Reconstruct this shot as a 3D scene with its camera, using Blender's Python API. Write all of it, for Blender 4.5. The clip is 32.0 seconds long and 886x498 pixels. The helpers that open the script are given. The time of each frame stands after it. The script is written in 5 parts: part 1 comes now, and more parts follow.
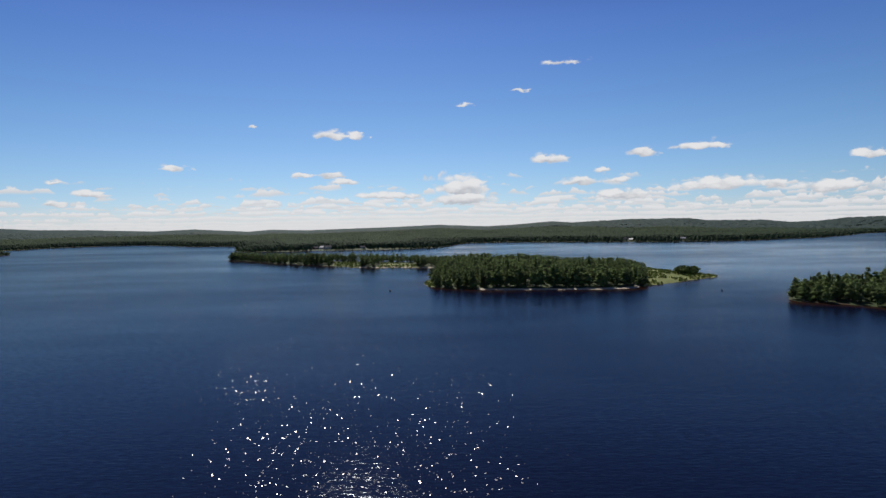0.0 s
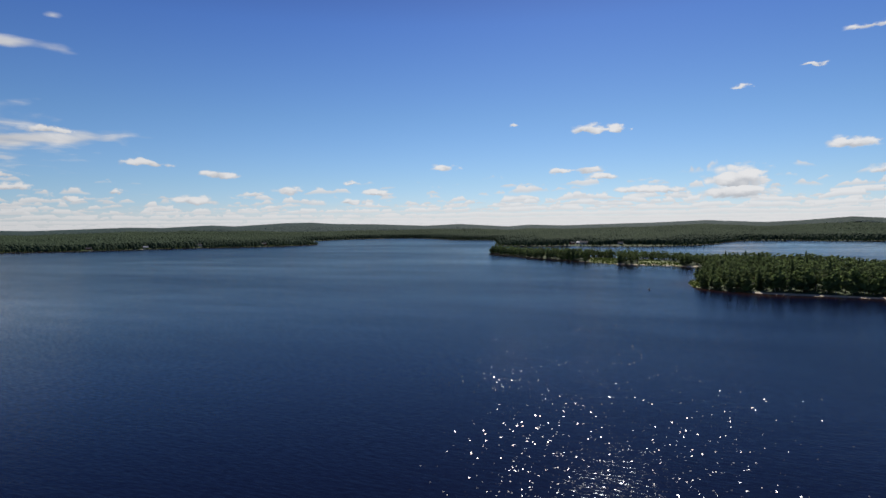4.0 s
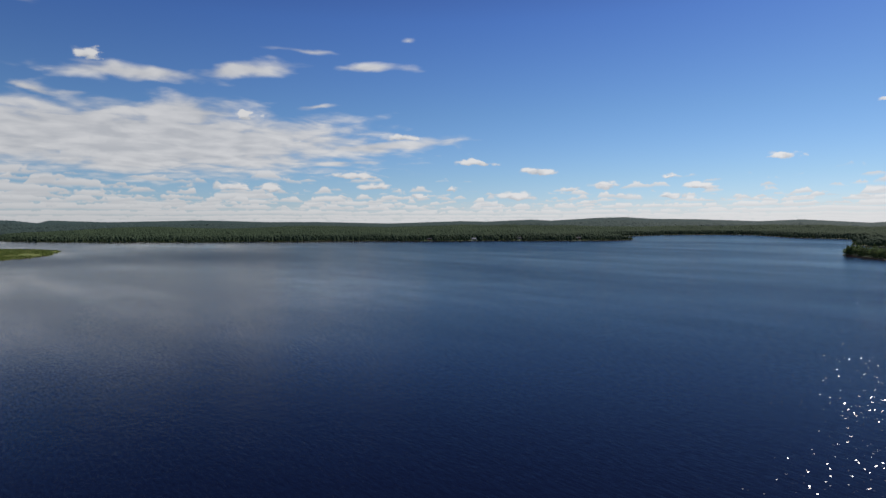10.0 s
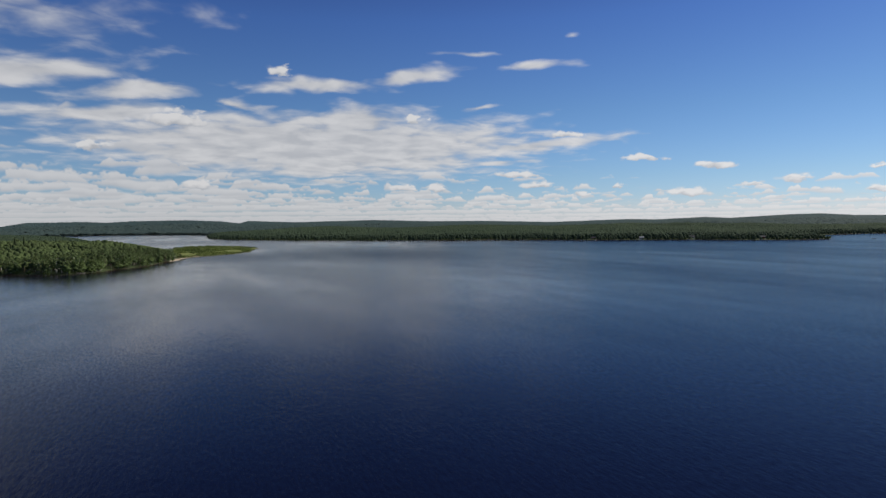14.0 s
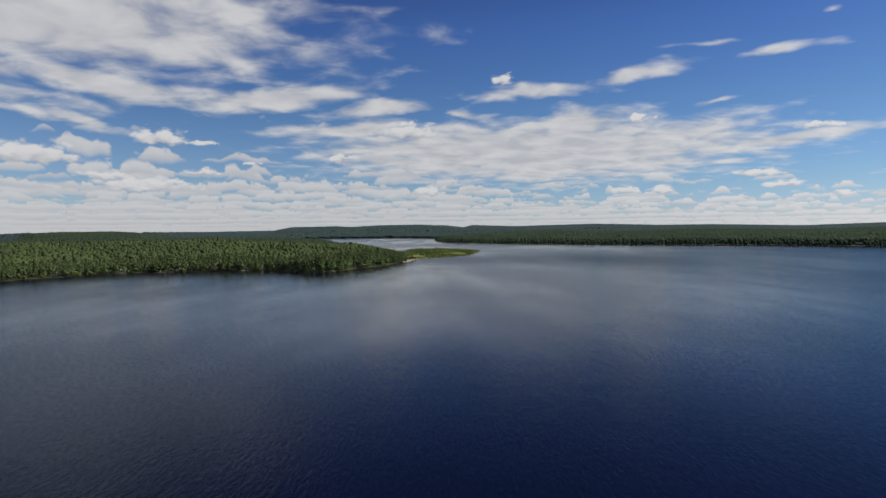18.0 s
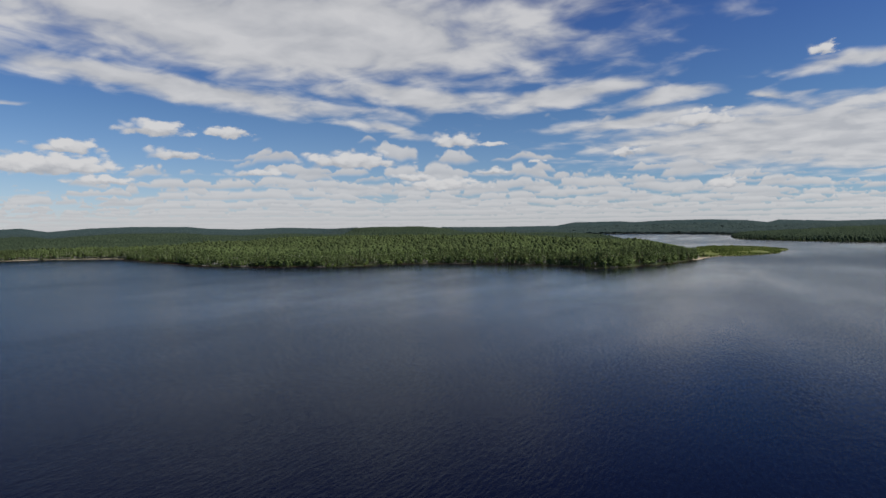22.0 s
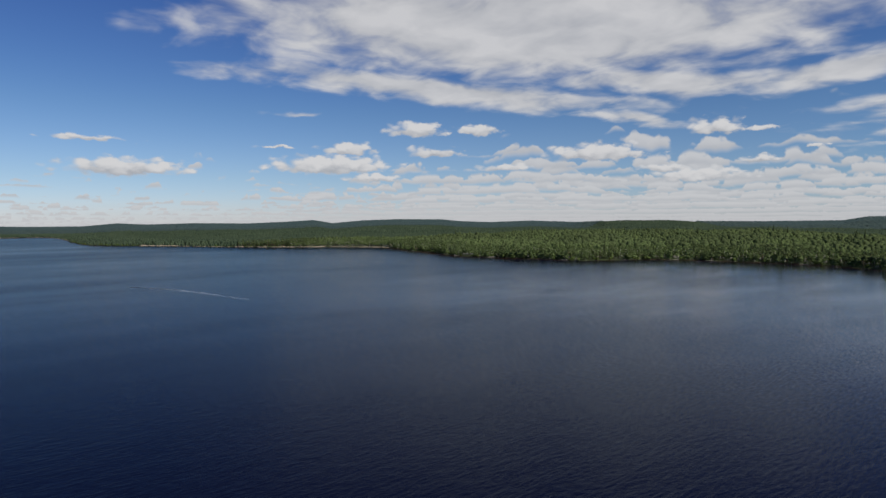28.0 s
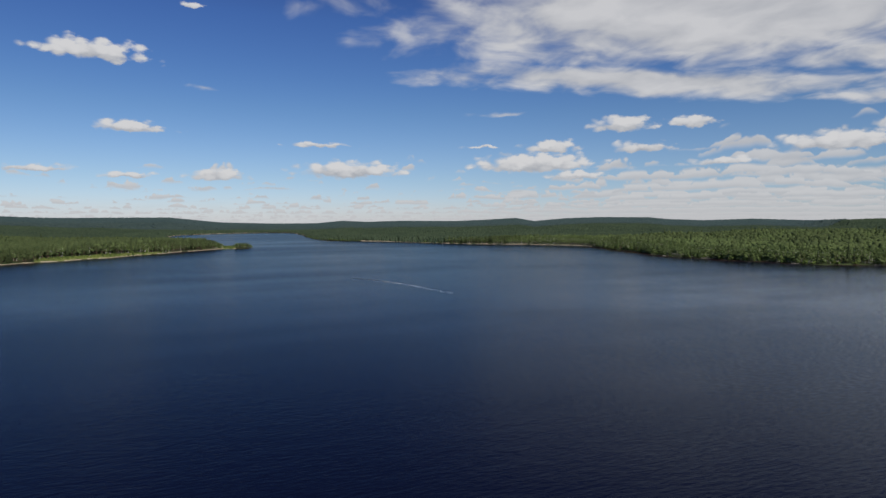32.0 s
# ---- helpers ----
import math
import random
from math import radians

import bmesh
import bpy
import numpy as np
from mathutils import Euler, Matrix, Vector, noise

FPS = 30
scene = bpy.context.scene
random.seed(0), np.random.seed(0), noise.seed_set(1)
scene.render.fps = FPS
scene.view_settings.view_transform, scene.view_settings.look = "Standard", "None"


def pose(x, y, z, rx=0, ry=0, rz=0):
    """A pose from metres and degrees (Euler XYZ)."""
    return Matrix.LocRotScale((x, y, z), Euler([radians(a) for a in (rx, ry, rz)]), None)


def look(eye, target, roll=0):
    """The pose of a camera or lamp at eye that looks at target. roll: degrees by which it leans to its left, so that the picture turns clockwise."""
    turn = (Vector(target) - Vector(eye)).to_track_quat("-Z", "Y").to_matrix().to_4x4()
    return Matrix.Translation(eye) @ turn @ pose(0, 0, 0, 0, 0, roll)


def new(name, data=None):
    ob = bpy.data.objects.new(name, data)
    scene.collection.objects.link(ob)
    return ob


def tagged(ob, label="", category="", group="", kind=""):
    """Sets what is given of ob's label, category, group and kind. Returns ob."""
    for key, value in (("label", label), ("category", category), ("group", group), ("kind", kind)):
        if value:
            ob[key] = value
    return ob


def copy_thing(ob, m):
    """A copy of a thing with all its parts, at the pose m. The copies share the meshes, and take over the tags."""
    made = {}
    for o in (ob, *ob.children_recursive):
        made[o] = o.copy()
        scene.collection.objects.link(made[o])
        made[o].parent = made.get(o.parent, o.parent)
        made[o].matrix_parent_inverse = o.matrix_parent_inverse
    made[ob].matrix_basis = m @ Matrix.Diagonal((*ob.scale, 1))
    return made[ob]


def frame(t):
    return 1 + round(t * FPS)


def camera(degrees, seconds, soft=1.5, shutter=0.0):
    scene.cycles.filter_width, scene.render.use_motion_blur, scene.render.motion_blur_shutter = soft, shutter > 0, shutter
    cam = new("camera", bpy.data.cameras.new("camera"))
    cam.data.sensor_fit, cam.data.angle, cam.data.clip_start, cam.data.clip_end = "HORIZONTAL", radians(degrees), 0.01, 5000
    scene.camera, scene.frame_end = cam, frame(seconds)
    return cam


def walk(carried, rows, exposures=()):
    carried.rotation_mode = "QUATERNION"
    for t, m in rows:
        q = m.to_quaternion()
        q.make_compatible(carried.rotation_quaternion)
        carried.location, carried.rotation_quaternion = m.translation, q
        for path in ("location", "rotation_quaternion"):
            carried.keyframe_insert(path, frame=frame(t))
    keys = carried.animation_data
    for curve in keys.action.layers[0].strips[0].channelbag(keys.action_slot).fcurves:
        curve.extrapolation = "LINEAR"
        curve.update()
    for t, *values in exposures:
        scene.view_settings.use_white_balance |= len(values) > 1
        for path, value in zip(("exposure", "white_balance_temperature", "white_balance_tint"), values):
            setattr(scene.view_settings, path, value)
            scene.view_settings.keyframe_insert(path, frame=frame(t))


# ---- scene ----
# ---------------------------------------------------------------- camera
# A drone hovers 30 m over the lake and pans to its left: seconds, yaw, pitch, roll.
EYE = Vector((0.0, 0.0, 30.0))
cam = camera(72.53, 32.0, soft=1.5)


def aim(yaw, pitch, roll):
    a, b = radians(yaw), radians(pitch)
    return look(EYE, EYE + Vector((-math.sin(a) * math.cos(b), math.cos(a) * math.cos(b), math.sin(b))), roll)


PAN = [
    (0.0, 0.00, -2.18, -0.92),
    (0.5, 3.09, -2.18, -0.89),
    (1.0, 5.85, -2.18, -0.86),
    (1.5, 8.96, -2.19, -0.83),
    (2.0, 11.92, -2.21, -0.81),
    (2.5, 14.95, -2.22, -0.78),
    (3.0, 17.92, -2.26, -0.75),
    (3.5, 20.92, -2.28, -0.73),
    (5.5, 33.43, -2.41, -0.48),
    (6.0, 36.58, -2.43, -0.47),
    (6.5, 39.48, -2.46, -0.45),
    (7.0, 41.76, -2.48, -0.43),
    (7.5, 43.68, -2.47, -0.39),
    (8.0, 45.49, -2.48, -0.37),
    (8.5, 47.24, -2.49, -0.34),
    (9.0, 49.24, -2.50, -0.32),
    (9.5, 51.16, -2.53, -0.30),
    (10.0, 53.15, -2.57, -0.30),
    (10.5, 55.22, -2.61, -0.33),
    (11.0, 57.38, -2.64, -0.38),
    (11.5, 59.42, -2.66, -0.43),
    (12.0, 61.42, -2.66, -0.48),
    (12.5, 63.19, -2.66, -0.53),
    (13.0, 64.85, -2.64, -0.57),
    (13.5, 66.60, -2.61, -0.61),
    (14.0, 68.42, -2.58, -0.64),
    (14.5, 70.47, -2.52, -0.65),
    (16.5, 80.64, -2.14, -0.71),
    (17.0, 83.34, -2.09, -0.72),
    (17.5, 85.82, -2.02, -0.73),
    (18.0, 89.00, -1.97, -0.74),
    (18.5, 92.39, -1.95, -0.73),
    (19.0, 95.82, -1.95, -0.73),
    (19.5, 99.08, -1.96, -0.74),
    (20.0, 102.28, -2.00, -0.74),
    (20.5, 105.59, -2.01, -0.73),
    (21.0, 108.60, -2.02, -0.73),
    (21.5, 111.76, -2.05, -0.73),
    (22.0, 115.29, -2.09, -0.72),
    (22.5, 118.28, -2.10, -0.70),
    (23.0, 121.13, -2.13, -0.68),
    (23.5, 123.79, -2.15, -0.65),
    (24.0, 126.35, -2.19, -0.61),
    (24.5, 128.57, -2.23, -0.59),
    (25.0, 129.98, -2.28, -0.56),
    (25.5, 130.95, -2.31, -0.53),
    (27.5, 136.20, -2.53, -0.36),
    (28.0, 138.13, -2.53, -0.34),
    (28.5, 140.05, -2.51, -0.32),
    (29.0, 142.02, -2.52, -0.28),
    (29.5, 143.93, -2.52, -0.25),
    (30.0, 145.61, -2.51, -0.23),
    (30.5, 147.58, -2.52, -0.22),
    (31.0, 150.24, -2.56, -0.21),
    (31.5, 153.67, -2.60, -0.21),
    (32.0, 157.05, -2.64, -0.21),
]
walk(cam, [(t, aim(a, b, c)) for t, a, b, c in PAN], exposures=[(0.0, 0.0), (32.0, 0.0)])

# ---------------------------------------------------------------- light
SUN_AZ, SUN_EL = 9.0, 41.0          # degrees left of +y, degrees up
sun_data = bpy.data.lights.new("sun", "SUN")
sun_data.energy, sun_data.angle, sun_data.color = 5.0, radians(0.53), (1.0, 0.95, 0.87)
sun = new("sun", sun_data)
sun_way = Vector((-math.sin(radians(SUN_AZ)) * math.cos(radians(SUN_EL)), math.cos(radians(SUN_AZ)) * math.cos(radians(SUN_EL)), math.sin(radians(SUN_EL))))
sun.matrix_world = look(sun_way * 400, (0, 0, 0))


def nodes_of(tree):
    tree.nodes.clear()

    def add(kind, props=None, **links):
        n = tree.nodes.new(kind)
        for k, v in (props or {}).items():
            if k == "op":
                n.operation = v
            elif k == "blend":
                n.blend_type = v
            elif k == "data":
                n.data_type = v
            elif k == "interp":
                n.interpolation_type = v
            elif k == "clamp":
                n.use_clamp = v
        for k, v in links.items():
            key = int(k[1:]) if k[0] == "i" and k[1:].isdigit() else k.replace("_", " ")
            if isinstance(v, bpy.types.NodeSocket):
                tree.links.new(v, n.inputs[key])
            else:
                n.inputs[key].default_value = v
        return n
    add.tree = tree
    return add


def cloud_group():
    """One bank of cloud: where it is densest, its two axes, how flat its base is, how much; passes on the densest so far and the height within it."""
    g = bpy.data.node_groups.new("cloud_bank", "ShaderNodeTree")
    for name, kind in (("Place", "NodeSocketVector"), ("Centre", "NodeSocketVector"), ("Along", "NodeSocketVector"), ("Up", "NodeSocketVector"), ("Base", "NodeSocketFloat"), ("Amount", "NodeSocketFloat"), ("Before", "NodeSocketFloat"), ("Shade Before", "NodeSocketFloat")):
        g.interface.new_socket(name, in_out="INPUT", socket_type=kind)
    for name, kind in (("Density", "NodeSocketFloat"), ("Shade", "NodeSocketFloat"), ("Place", "NodeSocketVector")):
        g.interface.new_socket(name, in_out="OUTPUT", socket_type=kind)
    add = nodes_of(g)
    gi, go = g.nodes.new("NodeGroupInput"), g.nodes.new("NodeGroupOutput")
    d = add("ShaderNodeVectorMath", {"op": "SUBTRACT"}, i0=gi.outputs[0], i1=gi.outputs[1])
    u = add("ShaderNodeVectorMath", {"op": "DOT_PRODUCT"}, i0=d.outputs[0], i1=gi.outputs[2]).outputs["Value"]
    v = add("ShaderNodeVectorMath", {"op": "DOT_PRODUCT"}, i0=d.outputs[0], i1=gi.outputs[3]).outputs["Value"]
    below = add("ShaderNodeMath", {"op": "MULTIPLY"}, i0=v, i1=gi.outputs[4])
    away = add("ShaderNodeMath", {"op": "MAXIMUM"}, i0=v, i1=below.outputs[0])
    length = add("ShaderNodeVectorMath", {"op": "LENGTH"}, i0=add("ShaderNodeCombineXYZ", i0=u, i1=away.outputs[0]).outputs[0])
    here = add("ShaderNodeMath", {"op": "SUBTRACT"}, i0=gi.outputs[5], i1=length.outputs["Value"])
    most = add("ShaderNodeMath", {"op": "MAXIMUM"}, i0=here.outputs[0], i1=gi.outputs[6])
    more = add("ShaderNodeMath", {"op": "GREATER_THAN"}, i0=here.outputs[0], i1=gi.outputs[6])
    rise = add("ShaderNodeMath", {"op": "SUBTRACT"}, i0=v, i1=gi.outputs[7])
    mix = add("ShaderNodeMath", {"op": "MULTIPLY_ADD"}, i0=rise.outputs[0], i1=more.outputs[0], i2=gi.outputs[7])
    g.links.new(most.outputs[0], go.inputs[0])
    g.links.new(mix.outputs[0], go.inputs[1])
    # the place goes on by way of the result, so that the banks are worked out one after another
    on = add("ShaderNodeVectorMath", {"op": "MULTIPLY_ADD"}, i0=mix.outputs[0], i1=(1e-7, 1e-7, 1e-7), i2=gi.outputs[0])
    g.links.new(on.outputs[0], go.inputs[2])
    return g


world = bpy.data.worlds.new("world")
scene.world = world
world.use_nodes = True
W = nodes_of(world.node_tree)
SKY_STRENGTH, CLOUD_STRENGTH = 0.068, 0.69
sky = W("ShaderNodeTexSky")
sky.sky_type, sky.sun_disc = "NISHITA", False
sky.sun_elevation, sky.sun_rotation = radians(SUN_EL), radians(-SUN_AZ)
sky.altitude, sky.air_density, sky.dust_density, sky.ozone_density = 200, 1.0, 0.25, 3.5
way = W("ShaderNodeTexCoord").outputs["Generated"]
turned = W("ShaderNodeVectorRotate", Vector=way, Angle=radians(-80))
wx = W("ShaderNodeSeparateXYZ", i0=turned.outputs[0])
az_node = W("ShaderNodeMath", {"op": "ARCTAN2"}, i0=W("ShaderNodeMath", {"op": "MULTIPLY"}, i0=wx.outputs[0], i1=-1.0).outputs[0], i1=wx.outputs[1])
az_deg = W("ShaderNodeMath", {"op": "MULTIPLY_ADD"}, i0=az_node.outputs[0], i1=180 / math.pi, i2=80.0)
el_node = W("ShaderNodeMath", {"op": "ARCSINE"}, i0=wx.outputs[2])
el_deg = W("ShaderNodeMath", {"op": "MULTIPLY"}, i0=el_node.outputs[0], i1=180 / math.pi)
dome = W("ShaderNodeCombineXYZ", i0=az_deg.outputs[0], i1=el_deg.outputs[0])
# the sky graded bluer than the model's, above all low down
sky_grade = W("ShaderNodeValToRGB", Fac=W("ShaderNodeMath", {"op": "DIVIDE"}, i0=el_deg.outputs[0], i1=90.0).outputs[0])
sky_grade.color_ramp.elements[0].color, sky_grade.color_ramp.elements[1].color = (0.86, 1.04, 1.50, 1), (0.45, 0.60, 1.05, 1)
# unseen sky darkened at 22-38 degrees to dim the water, raised overhead as fill
for e, tint in ((0.044, (0.75, 0.95, 1.26, 1)), (0.111, (0.63, 0.85, 1.14, 1)), (0.2, (0.47, 0.68, 1.12, 1)), (0.25, (0.36, 0.48, 0.88, 1)), (0.42, (0.26, 0.33, 0.60, 1)), (0.60, (0.45, 0.60, 1.05, 1))):
    sky_grade.color_ramp.elements.new(e).color = tint
clear = W("ShaderNodeMix", {"data": "RGBA", "blend": "MULTIPLY"}, i0=1.0, i6=sky.outputs[0], i7=sky_grade.outputs[0])
# a paler, thinner blue low down away from the sun
pale = W("ShaderNodeMath", {"op": "MULTIPLY"}, i0=W("ShaderNodeMapRange", {"interp": "SMOOTHSTEP"}, Value=az_deg.outputs[0], i1=80.0, i2=130.0).outputs[0], i1=W("ShaderNodeMapRange", {"interp": "SMOOTHSTEP"}, Value=el_deg.outputs[0], i1=15.0, i2=4.0).outputs[0])
clear = W("ShaderNodeMix", {"data": "RGBA", "blend": "MULTIPLY"}, i0=pale.outputs[0], i6=clear.outputs[2], i7=(1.22, 1.07, 1.0, 1))
sky_bg = W("ShaderNodeBackground", Color=clear.outputs[2], Strength=SKY_STRENGTH)
fine = W("ShaderNodeTexNoise", Vector=W("ShaderNodeVectorMath", {"op": "MULTIPLY"}, i0=dome.outputs[0], i1=(0.80, 1.5, 1.0)).outputs[0], Scale=1.0, Detail=6.0, Roughness=0.58)
# the sheets lie flat and high: their texture is laid out on a level far above, so that it draws together towards the horizon
level = W("ShaderNodeMath", {"op": "MAXIMUM"}, i0=W("ShaderNodeMath", {"op": "ADD"}, i0=wx.outputs[2], i1=0.11).outputs[0], i1=0.05)
deck = W("ShaderNodeCombineXYZ", i0=W("ShaderNodeMath", {"op": "DIVIDE"}, i0=wx.outputs[0], i1=level.outputs[0]).outputs[0], i1=W("ShaderNodeMath", {"op": "DIVIDE"}, i0=wx.outputs[1], i1=level.outputs[0]).outputs[0])
streak = W("ShaderNodeTexNoise", Vector=deck.outputs[0], Scale=4.3, Detail=4.0, Roughness=0.5, Distortion=0.3)
drift = W("ShaderNodeTexNoise", Vector=W("ShaderNodeVectorMath", {"op": "MULTIPLY"}, i0=dome.outputs[0], i1=(0.11, 0.30, 0.0)).outputs[0], Scale=1.0, Detail=4.0, Roughness=0.5)
billow = W("ShaderNodeTexVoronoi", Vector=W("ShaderNodeVectorMath", {"op": "MULTIPLY_ADD"}, i0=fine.outputs["Color"], i1=(0.9, 0.9, 0.0), i2=W("ShaderNodeVectorMath", {"op": "MULTIPLY"}, i0=dome.outputs[0], i1=(0.85, 1.55, 0.0)).outputs[0]).outputs[0], Scale=1.0)


def centred(colour, amount):
    """A noise's colour as a shift to either side."""
    half = W("ShaderNodeVectorMath", {"op": "SUBTRACT"}, i0=colour, i1=(0.5, 0.5, 0.5))
    return W("ShaderNodeVectorMath", {"op": "MULTIPLY"}, i0=half.outputs[0], i1=amount).outputs[0]


# the place on the dome, nudged by the noises for ragged outlines
heap_place = W("ShaderNodeVectorMath", {"op": "ADD"}, i0=dome.outputs[0], i1=centred(fine.outputs["Color"], (2.4, 0.9, 0.0)))
sheet_place = W("ShaderNodeVectorMath", {"op": "ADD"}, i0=dome.outputs[0], i1=centred(drift.outputs["Color"], (11.0, 2.2, 0.0)))
bank = cloud_group()
cloud_state = {"heap": (None, None, heap_place.outputs[0]), "sheet": (None, None, sheet_place.outputs[0])}


def cloud(az, el, half_width, half_height, amount=1.0, kind="heap", tilt=0.0):
    """A heap or a sheet of cloud: degrees left of +y, degrees up, its half sizes and its tilt in degrees."""
    n = world.node_tree.nodes.new("ShaderNodeGroup")
    n.node_tree = bank
    c, q = math.cos(radians(tilt)), math.sin(radians(tilt))
    before, shade, place = cloud_state[kind]
    world.node_tree.links.new(place, n.inputs[0])
    n.inputs[1].default_value = (az, el - (0.3 * half_height if kind == "heap" else 0.0), 0)
    n.inputs[2].default_value = (c / half_width, q / half_width, 0)
    n.inputs[3].default_value = (-q / half_height, c / half_height, 0)
    n.inputs[4].default_value = -1.9 if kind == "heap" else -1.15
    n.inputs[5].default_value = amount
    if before is None:
        n.inputs[6].default_value, n.inputs[7].default_value = -5.0, 0.0
    else:
        world.node_tree.links.new(before, n.inputs[6])
        world.node_tree.links.new(shade, n.inputs[7])
    cloud_state[kind] = (n.outputs[0], n.outputs[1], n.outputs[2])


# small fair-weather heaps, from the first view round to the last
cloud(-35.2, 5.2, 1.4, 0.5)
cloud(-33.1, 2.8, 3.6, 0.7)
cloud(-28.7, 3.2, 1.1, 0.55)
cloud(-24.5, 3.4, 3.5, 0.8)
cloud(-23.0, 6.7, 2.4, 0.55)
cloud(-18.5, 6.5, 1.6, 0.65)
cloud(-16.5, 4.0, 0.9, 0.4)
cloud(-16.5, 2.7, 2.9, 0.6)
cloud(-14.8, 5.0, 1.0, 0.35)
cloud(-12.9, 4.0, 1.9, 0.5)
cloud(-11.1, 14.7, 2.7, 0.5, 0.75)
cloud(-10.2, 6.1, 2.0, 0.65)
cloud(-7.3, 12.4, 1.5, 0.3, 0.7)
cloud(-2.2, 11.3, 1.1, 0.3, 0.7)
cloud(-2.0, 3.9, 2.3, 1.3, 1.1)
cloud(-2.0, 2.7, 2.8, 0.8, 1.1)
cloud(4.9, 3.0, 4.0, 0.45)
cloud(9.0, 4.3, 1.6, 0.45)
cloud(10.2, 5.0, 1.7, 0.45)
cloud(13.2, 4.9, 1.0, 0.4)
cloud(10.4, 8.6, 1.5, 0.62)
cloud(8.0, 8.6, 0.9, 0.62)
cloud(17.0, 9.1, 0.9, 0.22, 0.7)
cloud(23.9, 5.4, 1.3, 0.45)
cloud(30.1, 3.1, 1.4, 0.4)
cloud(32.8, 2.3, 1.0, 0.35)
cloud(32.6, 4.0, 0.8, 0.22)
cloud(38.3, 3.4, 1.3, 0.55)
cloud(41.4, 3.0, 0.8, 0.32)
cloud(44.2, 4.75, 1.8, 0.55)
cloud(46.3, 2.5, 1.9, 0.55)
cloud(49.9, 5.6, 2.0, 0.4)
cloud(55.5, 2.5, 0.8, 0.3)
cloud(68.9, 3.2, 1.1, 0.55)
cloud(83.3, 13.7, 1.5, 1.1, 0.72)
cloud(90.4, 3.6, 1.6, 0.7)
cloud(92.1, 9.2, 3.6, 1.1)
cloud(98.3, 6.6, 1.8, 0.5)
cloud(110.5, 7.8, 1.3, 0.4, 0.85)
cloud(110.7, 5.2, 1.6, 0.42)
cloud(114.0, 8.15, 2.2, 0.95)
cloud(115.5, 4.2, 5.4, 1.0, 0.9)
cloud(123.8, 6.4, 4.6, 1.05, 1.1)
cloud(134.8, 8.65, 2.0, 0.65)
cloud(138.8, 6.65, 2.8, 0.7)
cloud(140.7, 8.75, 2.9, 0.95)
cloud(146.8, 6.95, 2.7, 0.9)
cloud(148.3, 5.5, 6.0, 1.1, 1.05)
cloud(165.7, 4.9, 5.0, 1.05, 1.05)
cloud(168.0, 7.1, 4.0, 0.45, 0.85)
cloud(177.4, 4.3, 2.7, 0.75, 0.95)
cloud(184.4, 8.05, 3.0, 0.72)
cloud(184.3, 4.0, 2.1, 0.38)
cloud(191.0, 4.4, 2.7, 0.38)
cloud(186.7, 13.9, 4.6, 1.2, 0.95)
cloud(179.4, 18.2, 1.1, 0.4, 0.8)
cloud(71.1, 9.6, 1.5, 0.75, 0.85)
cloud(57.3, 7.9, 2.2, 0.6, 0.85)
cloud(61.4, 4.4, 3.0, 0.45, 0.9)
cloud(59.6, 3.4, 1.5, 0.5)
cloud(52.3, 3.1, 0.6, 0.3)
cloud(72.1, 3.3, 1.2, 0.5)
cloud(66.5, 7.3, 1.2, 0.3, 0.6)
cloud(132.3, 5.2, 3.0, 0.6, 0.9)
cloud(118.1, 4.8, 2.6, 0.55, 0.9)
cloud(106.6, 6.1, 0.8, 0.3, 0.8)
cloud(144.5, 4.25, 3.2, 0.6, 0.9)
cloud(153.1, 6.95, 3.0, 0.22, 0.75)
# thin drawn-out sheets
cloud(129.0, 17.4, 24.0, 4.2, 1.4, "sheet", 1.0)
cloud(138.0, 11.9, 19.0, 1.2, 1.15, "sheet", 5.5)
cloud(118.0, 12.0, 10.0, 1.4, 1.1, "sheet", 6.5)
cloud(104.0, 11.9, 9.5, 1.1, 1.1, "sheet", -6.0)
cloud(121.0, 8.9, 6.5, 0.6, 0.85, "sheet", 8.0)
cloud(95.5, 11.0, 5.5, 0.9, 0.95, "sheet", -8.0)
cloud(97.0, 9.3, 7.0, 1.1, 1.0, "sheet", -3.0)
cloud(85.6, 10.7, 3.8, 0.5, 0.8, "sheet", 5.0)
cloud(80.5, 12.2, 8.0, 0.65, 0.85, "sheet")
cloud(71.5, 13.3, 4.8, 0.9, 1.0, "sheet", -9.0)
cloud(80.0, 6.9, 14.5, 2.3, 1.6, "sheet")
cloud(76.0, 9.2, 6.5, 1.5, 1.15, "sheet")
cloud(90.0, 6.0, 8.0, 1.6, 1.2, "sheet")
cloud(60.0, 7.1, 8.5, 0.75, 1.0, "sheet", -5.0)
cloud(61.6, 5.5, 4.2, 0.4, 0.8, "sheet")
cloud(66.0, 15.5, 4.0, 0.5, 0.6, "sheet", 6.0)
cloud(59.4, 13.8, 3.8, 0.6, 0.85, "sheet", -2.0)
cloud(63.8, 10.3, 3.0, 0.3, 0.75, "sheet", -4.0)
cloud(55.5, 16.5, 1.7, 0.5, 0.4, "sheet")
cloud(151.0, 10.0, 5.0, 0.4, 0.5, "sheet", -5.0)
cloud(178.6, 11.6, 2.4, 0.4, 0.45, "sheet")

